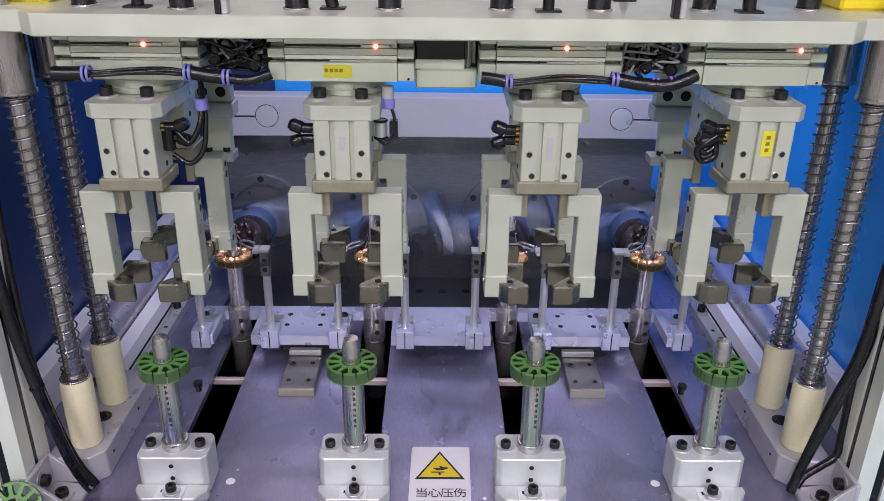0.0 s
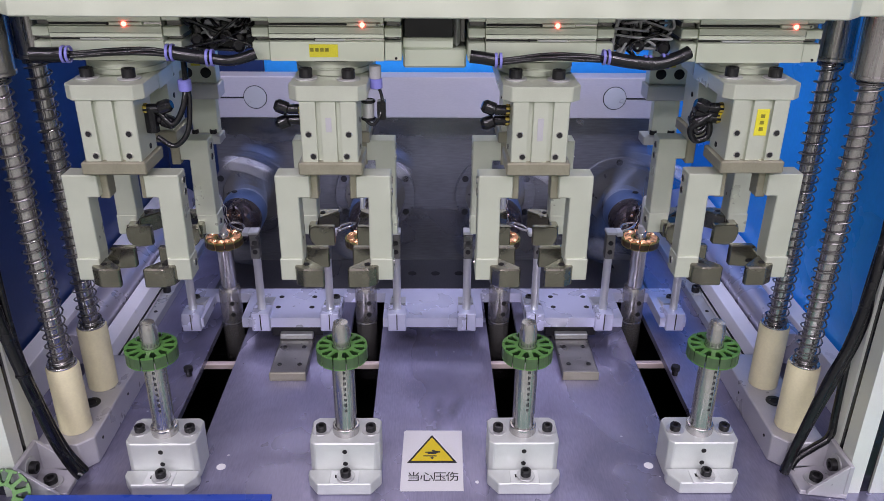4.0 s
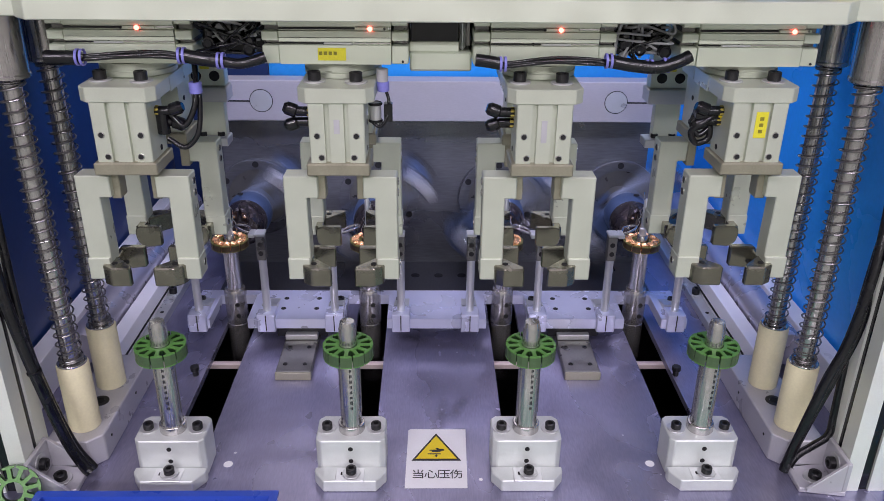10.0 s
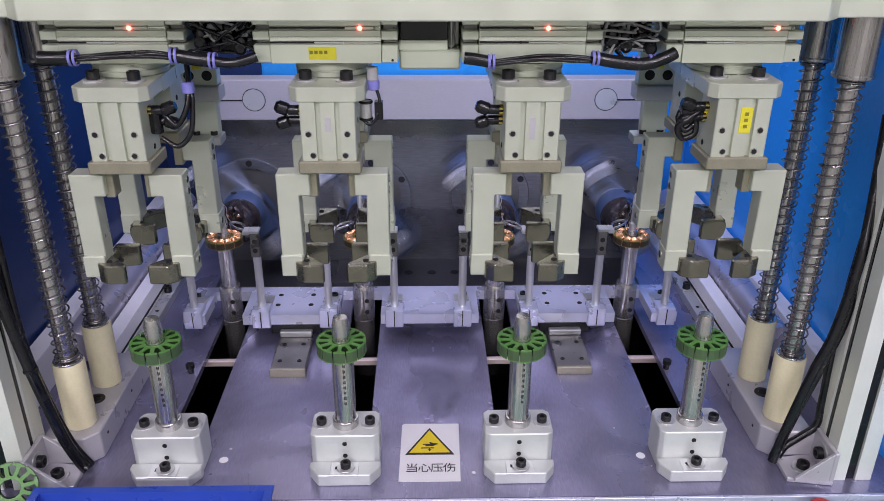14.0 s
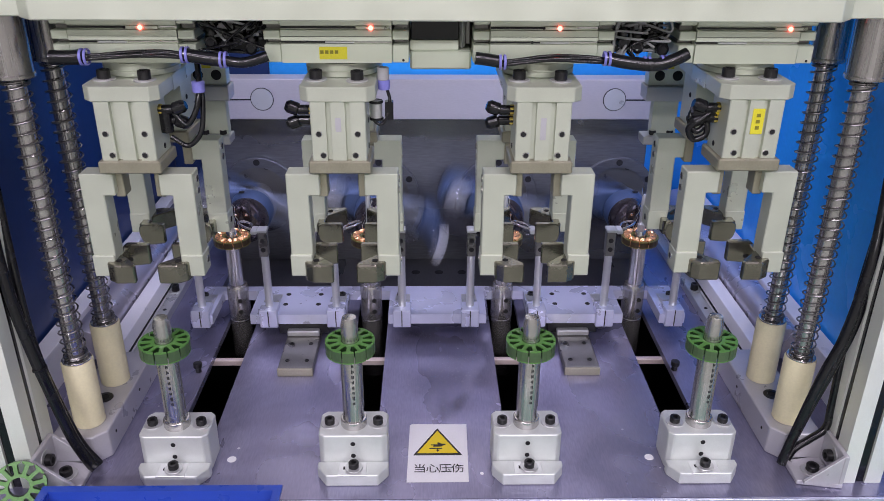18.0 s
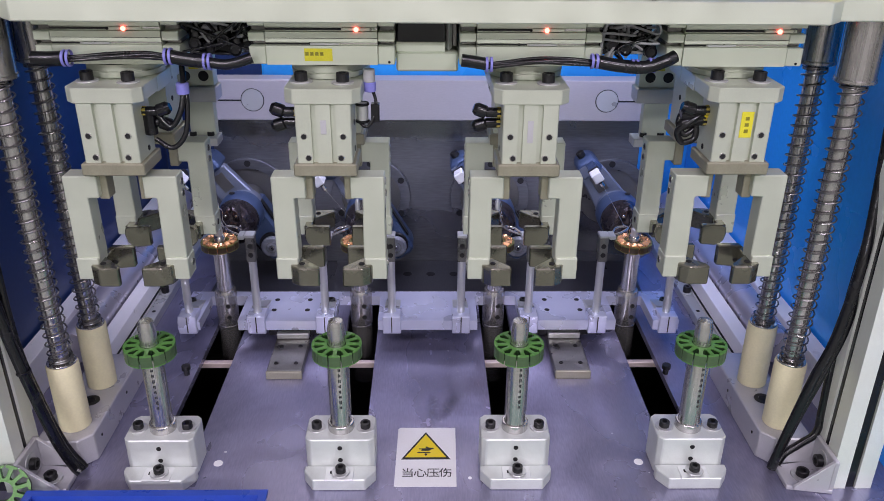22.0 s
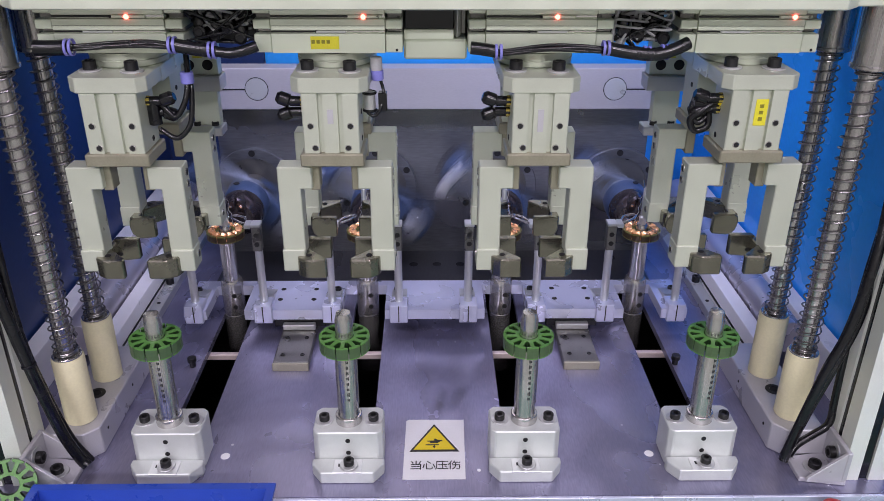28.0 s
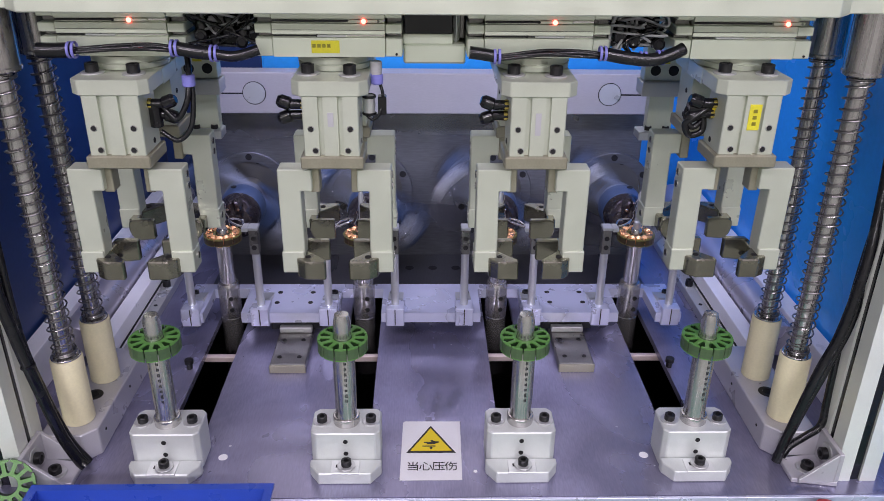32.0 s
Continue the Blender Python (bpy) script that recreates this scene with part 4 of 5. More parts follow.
    part("finger_hinge", rod(bmesh.new(), (lean - 0.0062, 0.0400, -0.0810), "x", 0.0042, 0.0124, 16), BLACK, fly, "black pivot joint", True)
    part("wire_guide", boxes((lean - 0.0056, lean + 0.0056, 0.0225, 0.0385, -0.0848, -0.0733), bev=0.0012), WHITEPLASTIC, fly, "white ceramic wire guide")
    part("guide_slot", boxes((lean - 0.0020, lean + 0.0020, 0.0220, 0.0300, -0.0732, -0.0726), bev=0), HOLE, fly)
    part("guide_eye", rod(bmesh.new(), (lean, 0.0265, -0.0722), "z", 0.0024, 0.0062, 14), STEEL, fly, "steel wire eye", True)
    hose("wire", [(lean, 0.0270, -0.0665), (lean * 0.5, 0.0235, -0.0400), (0.0, 0.0200, -0.0140)], 0.00028, STEEL, fly, "taut bright wire", 6)
    return u


AXX = [x + 0.0035 for x in SPINX]
u0, u3 = winding_unit(pose(AXX[0], SPINY, AXZ), 1), winding_unit(pose(AXX[3], SPINY, AXZ), -1)
units = [u0, copy_thing(u0, pose(AXX[1], SPINY, AXZ)), copy_thing(u3, pose(AXX[2], SPINY, AXZ)), u3]
flyers = [next(c for c in u.children if c.name.startswith("flyer")) for u in units]


# ---------------------------------------------------------------- transfer heads with two grippers each
def gripper(h, rot, label):
    """One gripper about its own axis; rot carries it to its place on the head."""
    made = []
    def add(name, bm, material, lab="", smooth=False, parent=h):
        ob = part(name, bm, material, parent, lab, smooth)
        if parent is h:
            ob.matrix_basis = rot
        made.append(ob)
        return ob
    cap = prism(bmesh.new(), [(-0.0205, -0.0155), (0.0205, -0.0155), (0.0265, -0.0095), (0.0265, 0.022), (-0.0265, 0.022), (-0.0265, -0.0095)], "z", 0.3174, 0.3280, 0.0006)
    cp = add("mounting_cap", cap, GRIPALU, "silver mounting cap")
    body = [(-0.0195, -0.0088), (-0.0188, -0.0095), (-0.0086, -0.0095), (-0.0084, -0.0064), (-0.0054, -0.0064), (-0.0050, -0.0092), (0.0050, -0.0092), (0.0054, -0.0064), (0.0084, -0.0064), (0.0086, -0.0095), (0.0188, -0.0095), (0.0195, -0.0088), (0.0195, 0.0190), (-0.0195, 0.0190)]
    body = [(x, y - 0.005 if y < 0 else y) for x, y in body]
    bd = add("cylinder_body", prism(bmesh.new(), body, "z", 0.2746, 0.3173), GRIPALU, "silver grooved gripper cylinder")
    drill(bd, [(x, -0.0150, z) for x, z in ((-0.0140, 0.2943), (0.0135, 0.2943), (-0.0115, 0.2786), (0.0115, 0.2786))], "y", 0.0019, 0.0007, True)
    add("base_plate", boxes((-0.0224, 0.0224, -0.0172, 0.022, 0.2654, 0.2745), bev=0.0009), PLATEBEIGE, "olive nickel-plated base plate")
    for z in (0.2795, 0.2990):
        drill(bd, [(0.0193, 0.006, z), (-0.0199, 0.006, z)], "x", 0.0021, 0.0006)
    for sx in (-1, 1):
        a, b = sorted((sx * 0.0115, sx * 0.0185))
        add("finger", boxes((a, b, -0.004, 0.009, 0.2428, 0.2653)), PLATEBEIGE, "gripper finger")
        pts = [(sx * 0.0165, 0.2626), (sx * 0.0412, 0.2626), (sx * 0.0412, 0.1808), (sx * 0.0262, 0.1808), (sx * 0.0245, 0.1993), (sx * 0.0250, 0.2458), (sx * 0.0165, 0.2458)]
        arm = add("arm", prism(bmesh.new(), pts, "y", -0.0100, 0.0065, 0.0007), GRIPALU, "long silver gripper arm")
        a, b = sorted((sx * 0.0252, sx * 0.0418))
        part("arm_step", boxes((a, b, -0.0118, 0.0070, 0.1804, 0.1978)), GRIPALU, arm)
        for z in (0.256, 0.247, 0.190):
            drill(arm, [(sx * (0.0416 if z > 0.2 else 0.0422) - 0.0003, 0.0, z)], "x", 0.0023, 0.0006, True)
        jaw = [(sx * a, b) for a, b in ((0.0088, -0.0195), (0.0235, -0.0195), (0.0300, -0.0150), (0.0318, -0.0090), (0.0318, 0.0020), (0.0250, 0.0025), (0.0088, -0.0145))]
        jw = add("jaw", prism(bmesh.new(), jaw, "z", 0.1778, 0.1930, 0.0009), JAWSTEEL, "brownish hardened steel jaw")
        drill(jw, [(sx * 0.0225, -0.0105, 0.1929)], "z", 0.0022)
        ear = [(0.0092, 0.1768), (0.0092, 0.1940), (0.0270, 0.1940), (0.0296, 0.1920), (0.0302, 0.1860), (0.0288, 0.1800), (0.0255, 0.1764), (0.0215, 0.1755)]
        er = add("jaw_ear", prism(bmesh.new(), [(sx * a, b) for a, b in ear], "y", 0.0165, 0.0222, 0.0008), JAWSTEEL, "rounded steel ear behind the jaw")
        drill(er, [(sx * 0.0240, 0.0161, 0.1815)], "y", 0.0017, 0.0010)
        a, b = sorted((sx * 0.0250, sx * 0.0312))
        add("jaw_web", boxes((a, b, 0.0026, 0.0164, 0.1800, 0.1925), bev=0.0008), JAWSTEEL)
    return made


HEADY = 0.0395


def transfer_head(m, fittings):
    h = thing("transfer_head", m, "silver rotary transfer head with front and rear grippers", "gripper head", "transfer heads under the gantry beam")
    bm = bmesh.new()
    lathe(bm, [(0.0262, 0.3281), (0.0272, 0.3286), (0.0275, 0.3322), (0.0266, 0.3325), (0.0266, 0.3334), (0.0275, 0.3337), (0.0275, 0.3380)], pose(0, HEADY, 0), 48)
    part("turntable", bm, GRIPALU, h, "round silver turntable", True)
    part("swivel_plate", boxes((-0.0265, 0.0265, 0.0223, 0.0567, 0.3160, 0.3279)), GRIPALU, h, "grey swivel plate")
    gripper(h, Matrix(), "")
    gripper(h, Matrix.Translation((0, 2 * HEADY, 0)) @ pose(0, 0, 0, 0, 0, 180), "")
    for x, y in ((-0.0165, 0.0060), (0.0130, 0.0035)):
        screw(h, (x, y, 0.3280), "z", 0.0046, 0.0062)
    for sx in fittings:
        for k, z in ((0, 0.3070), (1, 0.2985)):
            fb = bmesh.new()
            rod(fb, (sx * 0.0195 if sx > 0 else -0.0305, 0.004 + 0.003 * k, z), "x", 0.0036, 0.011, 14)
            lathe(fb, [(0.0038, 0), (0.0048, 0.001), (0.0048, 0.0075), (0.0030, 0.010)], Matrix.Translation((sx * 0.030, 0.004 + 0.003 * k, z)) @ pose(0, 0, 0, 0, sx * (70 + 40 * k), 0), 16)
            ft = part("air_fitting", fb, RUBBER, h, "black pneumatic elbow fitting", True)
            part("nut", rod(bmesh.new(), (sx * 0.0196 if sx > 0 else -0.0226, 0.004 + 0.003 * k, z), "x", 0.0040, 0.003, 6), BRASS, ft)
    return h


HX4 = [-0.2225, -0.0725, 0.0725, 0.2225]
heads = [transfer_head(pose(HX4[0], 0, 0), (1,)), transfer_head(pose(HX4[1], 0, 0), (-1,)), transfer_head(pose(HX4[2], 0, 0), (-1,)), transfer_head(pose(HX4[3], 0, 0.0020), (-1,))]

# ---------------------------------------------------------------- gantry beam and rotary cylinders
beam = thing("gantry_beam", pose(0, 0, 0), "thick silver gantry plate spanning the columns", "beam")
bm = prism(bmesh.new(), [(-0.266, -0.030), (0.262, -0.030), (0.274, -0.018), (0.274, -0.014), (0.36, -0.014), (0.36, 0.14), (-0.36, 0.14), (-0.36, -0.014), (-0.278, -0.014), (-0.278, -0.018)], "z", 0.3745, 0.3890, 0.0008)
part("plate", bm, ALU, beam)
UNITS = [(-0.270, -0.171), (-0.1235, -0.0225), (0.0225, 0.1215), (0.167, 0.2635)]
for i, (x0, x1) in enumerate(UNITS):
    c = thing("rotary_cylinder", pose(0, 0, 0), "silver pneumatic rotary cylinder with sensor grooves and a red LED", "cylinder", "rotary cylinders under the beam")
    y0, e = 0.004, 0.012
    prof = [(y0, 0.3405), (y0, 0.3535), (y0 + 0.002, 0.3540), (y0 + 0.002, 0.3555), (y0, 0.3560), (y0, 0.3630), (y0 + 0.002, 0.3635), (y0 + 0.002, 0.3660), (y0, 0.3665), (y0, 0.3743), (0.100, 0.3743), (0.100, 0.3405)]
    part("body", prism(bmesh.new(), prof, "x", x0 + e, x1 - e), ALU, c)
    for a, b in ((x0, x0 + e - 0.0003), (x1 - e + 0.0003, x1)):
        part("end_cap", boxes((a, b, y0 + 0.0006, 0.0995, 0.3407, 0.3532)), ALU, c)
        part("end_cap", boxes((a, b, y0 + 0.0006, 0.0995, 0.3565, 0.3628)), ALU, c)
        part("end_cap", boxes((a, b, y0 + 0.0006, 0.0995, 0.3668, 0.3742)), ALU, c)
        part("end_rod", boxes((a + 0.001, b - 0.0005, 0.012, 0.09, 0.3534, 0.3666)), DARKSTEEL, c)
    lx = (x0 + 0.0625, x1 - 0.0263, x0 + 0.060, x1 - 0.0195)[i]
    part("sensor", boxes((lx - 0.010, lx + 0.012, y0 - 0.0002, y0 + 0.0018, 0.3637, 0.3658), bev=0.0002), ALU, c, "pale sensor in the groove")
    far = (x0 + e, lx - 0.0105) if lx > (x0 + x1) / 2 else (lx + 0.0125, x1 - e)
    near = (lx + 0.0125, x1 - e) if lx > (x0 + x1) / 2 else (x0 + e, lx - 0.0105)
    part("sensor_lead", boxes((*far, y0 + 0.0006, y0 + 0.0019, 0.3641, 0.3655), bev=0.0003), BLACK, c, "dark lead lying in the groove")
    part("groove_strip", boxes((*near, y0 + 0.0010, y0 + 0.0019, 0.3644, 0.3657), bev=0.0002), STEEL, c)
    mid = (x0 + x1) / 2 + (-0.006, 0.004, 0.010, -0.008)[i]
    part("sensor", boxes((mid - 0.012, mid + 0.008, y0 + 0.0002, y0 + 0.0019, 0.3541, 0.3554), bev=0.0002), ALU_GREY, c)
    part("sensor_lead", boxes((x0 + e, mid - 0.0125, y0 + 0.0008, y0 + 0.0019, 0.3543, 0.3553), bev=0.0002), BLACK, c)
    part("groove_strip", boxes((mid + 0.0085, x1 - e, y0 + 0.0010, y0 + 0.0019, 0.3544, 0.3554), bev=0.0002), STEEL, c)
    part("groove_line", boxes((x0 + e, x1 - e, y0 - 0.0001, y0 + 0.0004, 0.3586, 0.3589), bev=0), HOLE, c)
    drill(c, [(x1 - 0.004, y0 + 0.0001, 0.3425)], "y", 0.0009)
    part("led", rod(bmesh.new(), (lx, y0 - 0.0012, 0.3648), "y", 0.0017, 0.0012, 14), REDLED, c, "glowing red LED")
    drill(c, [(lx - 0.011 if i % 2 == 0 else lx + 0.010, y0 - 0.0002, 0.3648), ((x0 + x1) / 2 - 0.008, y0 + 0.0012, 0.3548)], "y", 0.0010)
    if i == 1:
        lb = part("label", boxes((-0.0852, -0.0658, y0 - 0.0004, y0, 0.3432, 0.3518), bev=0), YELLOWLABEL, c, "yellow label with unreadable print")
        part("print", boxes(*[(-0.0845 + 0.0034 * k, -0.0822 + 0.0034 * k, y0 - 0.0007, y0 - 0.0004, 0.3470, 0.3494) for k in range(4)], bev=0), FADED, lb)
mo = thing("stepper_motor", pose(0, 0, 0), "black motor with a grey rounded end between the rotary cylinders", "motor")
part("body", boxes((-0.0212, 0.0128, 0.018, 0.090, 0.3541, 0.3743)), BLACK, mo)
part("end_bell", boxes((0.0130, 0.0178, 0.022, 0.088, 0.3470, 0.3743), bev=0.0022), ALU_GREY, mo, "grey rounded motor end")
part("flange", boxes((0.0179, 0.0212, 0.024, 0.088, 0.3500, 0.3743), bev=0.0006), DARKSTEEL, mo)
gb = thing("valve_block", pose(0, 0, 0), "plain grey block hanging below the motor", "block")
part("block", boxes((-0.0222, 0.0222, 0.018, 0.080, 0.3330, 0.3469), bev=0.0014), ALU, gb)
part("neck", boxes((-0.0222, 0.0128, 0.0182, 0.080, 0.3470, 0.3540), bev=0.0004), ALU, gb)


# ---------------------------------------------------------------- hanging brackets behind the heads
for sx in (-1, 1):
    hb = thing("hanging_bracket", pose(sx * 0.205, 0.15, 0), "silver bracket hanging from the beam with two dark bores", "bracket", "hanging brackets")
    part("hanger", boxes((-0.017, 0.017, -0.004, 0.010, 0.291, 0.3745)), ALU, hb)
    part("ledge", boxes((-0.019, 0.019, -0.010, 0.012, 0.2780, 0.2908)), ALU_GREY, hb)
    part("plate", boxes((-0.0095, 0.0135, -0.002, 0.008, 0.2455, 0.2779)), ALU, hb)
    ft = part("foot", boxes((-0.0175, 0.0160, -0.010, 0.009, 0.2375, 0.2454)), ALU_GREY, hb)
    for x in (-0.0075, 0.0085):
        drill(hb, [(x, -0.0046, 0.3000)], "y", 0.0046)
        screw(ft, (x, -0.002, 0.2454), "z", 0.0032, 0.0035, False)
    part("yellow_dot", boxes((-0.0035, 0.0045, -0.0046, -0.0041, 0.3060, 0.3125), bev=0), YELLOWLABEL, hb, "small yellow sticker")

# ---------------------------------------------------------------- cables along the rotary cylinders
def cable_bundle(xs_, zs_, lean, label):
    b = thing("cable_bundle", pose(0, 0, 0), label, "cables", "cable bundles below the beam")
    for k, (dy, dz, r) in enumerate(((0.0, 0.0, 0.0013), (0.001, 0.0020, 0.0012), (-0.001, -0.0017, 0.0012))):
        pts = [(x, -0.006 + dy + 0.001 * math.sin(3 * i + k), z + dz * (0.4 + 0.6 * math.sin(2 * i + k) ** 2)) for i, (x, z) in enumerate(zip(xs_, zs_))]
        hose("cable", pts, r, RUBBER, b)
    return b


def tie(parent, x, z, r=0.0058):
    for dx in (-0.0016, 0.0016):
        part("cable_tie", tube_lathe(bmesh.new(), r - 0.0008, r, -0.0009, 0.0009, Matrix.Translation((x + dx, -0.006, z)) @ AX["x"], 20, 0.0002), TIE, parent, "blue cable tie")


cr = cable_bundle((0.026, 0.040, 0.075, 0.100, 0.118, 0.130), (0.3455, 0.3430, 0.3455, 0.3460, 0.3440, 0.3420), 0, "black cable bundle held by blue ties")
hose("sleeve", [(0.0235, -0.006, 0.3462), (0.032, -0.006, 0.3452), (0.041, -0.006, 0.3437)], 0.0043, RUBBER, cr, "black connector sleeve")
hose("sleeve", [(0.114, -0.006, 0.3462), (0.132, -0.007, 0.3432), (0.150, -0.008, 0.3424), (0.164, -0.006, 0.3462), (0.171, -0.004, 0.3492)], 0.0045, RUBBER, cr, "black corrugated sleeve")
for x, z in ((0.0425, 0.3435), (0.1150, 0.3460), (0.1430, 0.3424), (0.1550, 0.3434)):
    tie(cr, x, z, 0.0052)
cl = cable_bundle((-0.262, -0.245, -0.215, -0.190, -0.170, -0.155), (0.3475, 0.3465, 0.3475, 0.3490, 0.3460, 0.3435), 0, "black cable bundle held by blue ties")
hose("sleeve", [(-0.268, -0.006, 0.3460), (-0.255, -0.006, 0.3460), (-0.246, -0.006, 0.3465)], 0.0052, RUBBER, cl, "black connector sleeve")
hose("sleeve", [(-0.178, -0.006, 0.3485), (-0.163, -0.007, 0.3460), (-0.150, -0.007, 0.3445)], 0.0047, RUBBER, cl, "black connector sleeve")
hose("lead", [(-0.151, -0.007, 0.3445), (-0.138, -0.007, 0.3428), (-0.128, -0.006, 0.3445), (-0.120, -0.004, 0.3470)], 0.0036, RUBBER, cl, "black elbow lead")
for x, z in ((-0.2450, 0.3465), (-0.1760, 0.3480), (-0.1500, 0.3446)):
    tie(cl, x, z)

# knots of sensor leads between the cylinders
for sx, x0, x1, nm in ((1, 0.122, 0.166, "right"), (-1, -0.170, -0.124, "left")):
    kn = thing("sensor_leads", pose(0, 0, 0), "tangle of grey and black sensor leads with elbow fittings", "cables", "knots of sensor leads")
    part("dark_plate", boxes((x0 + 0.001, x1 - 0.001, 0.040, 0.046, 0.3415, 0.3742)), BLACK, kn)
    for k in range(9):
        rr = random.Random(40 + k + (9 if sx < 0 else 0))
        pts = [(rr.uniform(x0, x1), rr.uniform(0.004, 0.030), rr.uniform(0.344, 0.372)) for _ in range(6)]
        hose("lead", pts, rr.choice((0.0009, 0.0012)), rr.choice((GREYCABLE, GREYCABLE, RUBBER)), kn)
    for k, (dx, z) in enumerate(((0.008, 0.3535), (0.018, 0.3505), (0.028, 0.3560), (0.036, 0.3490))):
        bm = bmesh.new()
        rod(bm, (x0 + dx, 0.010, z), "y", 0.0044, 0.012, 16)
        lathe(bm, [(0.0042, -0.006), (0.0046, 0.0), (0.0046, 0.006), (0.0034, 0.0078)], pose(x0 + dx, 0.016, z + 0.003), 16)
        ft = part("elbow_fitting", bm, RUBBER, kn, "black elbow fitting", True)
        drill(ft, [(x0 + dx, 0.0096, z)], "y", 0.0026)
    part("push_rod", rod(bmesh.new(), (x0 - 0.004, 0.020, 0.3648), "x", 0.0021, 0.020, 12), STEEL, kn)

# ---------------------------------------------------------------- air hoses on the heads
def air_hose(label, *runs):
    h = thing("air_hose", pose(0, 0, 0), label, "hose", "air hoses on the heads")
    for pts, r, m in runs:
        hose("hose", pts, r, m, h)
    return h


ah = air_hose("black air hoses looping beside the gripper", ([(-0.193, 0.004, 0.3050), (-0.184, 0.003, 0.2960), (-0.176, 0.006, 0.3080), (-0.174, 0.012, 0.3250), (-0.176, 0.020, 0.3380)], 0.0021, RUBBER), ([(-0.197, 0.006, 0.2860), (-0.185, 0.004, 0.2800), (-0.175, 0.006, 0.2900), (-0.1725, 0.010, 0.3100), (-0.1730, 0.012, 0.3180)], 0.0019, RUBBER))
part("collar", tube_lathe(bmesh.new(), 0.002, 0.0046, 0, 0.008, pose(-0.1745, 0.011, 0.3180), 18), TIE, ah, "violet push-in collar", True)
part("elbow", rod(bmesh.new(), (-0.1990, 0.005, 0.2900), "z", 0.0046, 0.018, 16), RUBBER, ah, "black elbow fitting", True)
ah = air_hose("grey air hose with black rings beside the gripper", ([(-0.0500, 0.006, 0.3000), (-0.0440, 0.004, 0.2960), (-0.0390, 0.006, 0.3010), (-0.0370, 0.010, 0.3120), (-0.0390, 0.012, 0.3200), (-0.0420, 0.012, 0.3280)], 0.0012, RUBBER),)
part("filter", rod(bmesh.new(), (-0.0468, 0.008, 0.2985), "z", 0.0042, 0.0140, 20), ALU_GREY, ah, "small grey filter", True)
part("ring", tube_lathe(bmesh.new(), 0.0042, 0.0052, 0, 0.0020, pose(-0.0468, 0.008, 0.3110), 20), RUBBER, ah)
part("ring", tube_lathe(bmesh.new(), 0.0042, 0.0052, 0, 0.0020, pose(-0.0468, 0.008, 0.2985), 20), RUBBER, ah)
part("elbow", boxes((-0.0405, -0.0345, 0.006, 0.014, 0.2985, 0.3120)), RUBBER, ah)
part("collar", tube_lathe(bmesh.new(), 0.0015, 0.0044, 0, 0.007, pose(-0.0410, 0.012, 0.3200), 18), TIE, ah, "violet push-in collar", True)
part("hose_end", rod(bmesh.new(), (-0.0415, 0.012, 0.3270), "z", 0.0042, 0.009, 16), GREYCABLE, ah, "", True)
ah = air_hose("black air hoses coiled beside the gripper", ([(0.199, 0.006, 0.3060), (0.190, 0.004, 0.3000), (0.183, 0.006, 0.2930), (0.188, 0.008, 0.2840), (0.197, 0.008, 0.2880), (0.195, 0.010, 0.3010), (0.186, 0.014, 0.3060)], 0.0024, RUBBER), ([(0.198, 0.010, 0.2960), (0.189, 0.008, 0.2900), (0.184, 0.010, 0.2990), (0.190, 0.014, 0.3120)], 0.0022, RUBBER))
part("elbow", rod(bmesh.new(), (0.1840, 0.008, 0.3050), "x", 0.0048, 0.018, 16), RUBBER, ah, "black elbow fitting", True)
part("collar", rod(bmesh.new(), (0.2000, 0.006, 0.3055), "x", 0.0030, 0.003, 16), YELLOW, ah, "yellow collar")

# labels on the gripper bodies
for x, mtl, w, z0, z1, lab in ((0.2245, YELLOWLABEL, 0.0042, 0.2945, 0.3130, "small upright yellow label with unreadable print"), (0.0725, BLOCKGREY, 0.0020, 0.2900, 0.3060, "faint grey paper label on the gripper body"), (-0.0725, BLOCKGREY, 0.0020, 0.2960, 0.3060, "faint grey paper label on the gripper body")):
    lb = thing("body_label", pose(x, 0, 0), lab, "label", "labels on the grippers")
    part("sheet", boxes((-w, w, -0.0147, -0.0141, z0, z1), bev=0), mtl, lb)
    if mtl is YELLOWLABEL:
        for k in range(3):
            part("print", boxes((-0.0014, 0.0014, -0.0150, -0.0147, z1 - 0.0060 - 0.0045 * k, z1 - 0.0035 - 0.0045 * k), bev=0), FADED, lb)

# ---------------------------------------------------------------- thick hoses by the uprights
def thick(label, *runs):
    h = thing("cable_hose", pose(0, 0, 0), label, "hose", "thick black hoses by the uprights")
    for pts, r in runs:
        hose("hose", pts, r, RUBBER, h, "", 16)
    return h


th = thick("thick black hoses running down to the table", ([(0.342, 0.012, 0.300), (0.334, -0.010, 0.230), (0.327, -0.022, 0.187), (0.320, -0.024, 0.132), (0.311, -0.024, 0.098), (0.303, -0.024, 0.060), (0.2955, -0.024, 0.021), (0.2925, -0.025, 0.0065)], 0.0040), ([(0.350, 0.012, 0.300), (0.341, 0.001, 0.230), (0.332, -0.016, 0.150), (0.319, -0.020, 0.100), (0.309, -0.019, 0.060), (0.300, -0.018, 0.020), (0.296, -0.018, 0.0055)], 0.0036), ([(0.3560, 0.012, 0.300), (0.3420, 0.004, 0.200), (0.3345, -0.004, 0.110), (0.3335, -0.008, 0.055), (0.3310, -0.012, 0.034), (0.3190, -0.014, 0.024), (0.3060, -0.016, 0.015), (0.2990, -0.020, 0.007)], 0.0033))
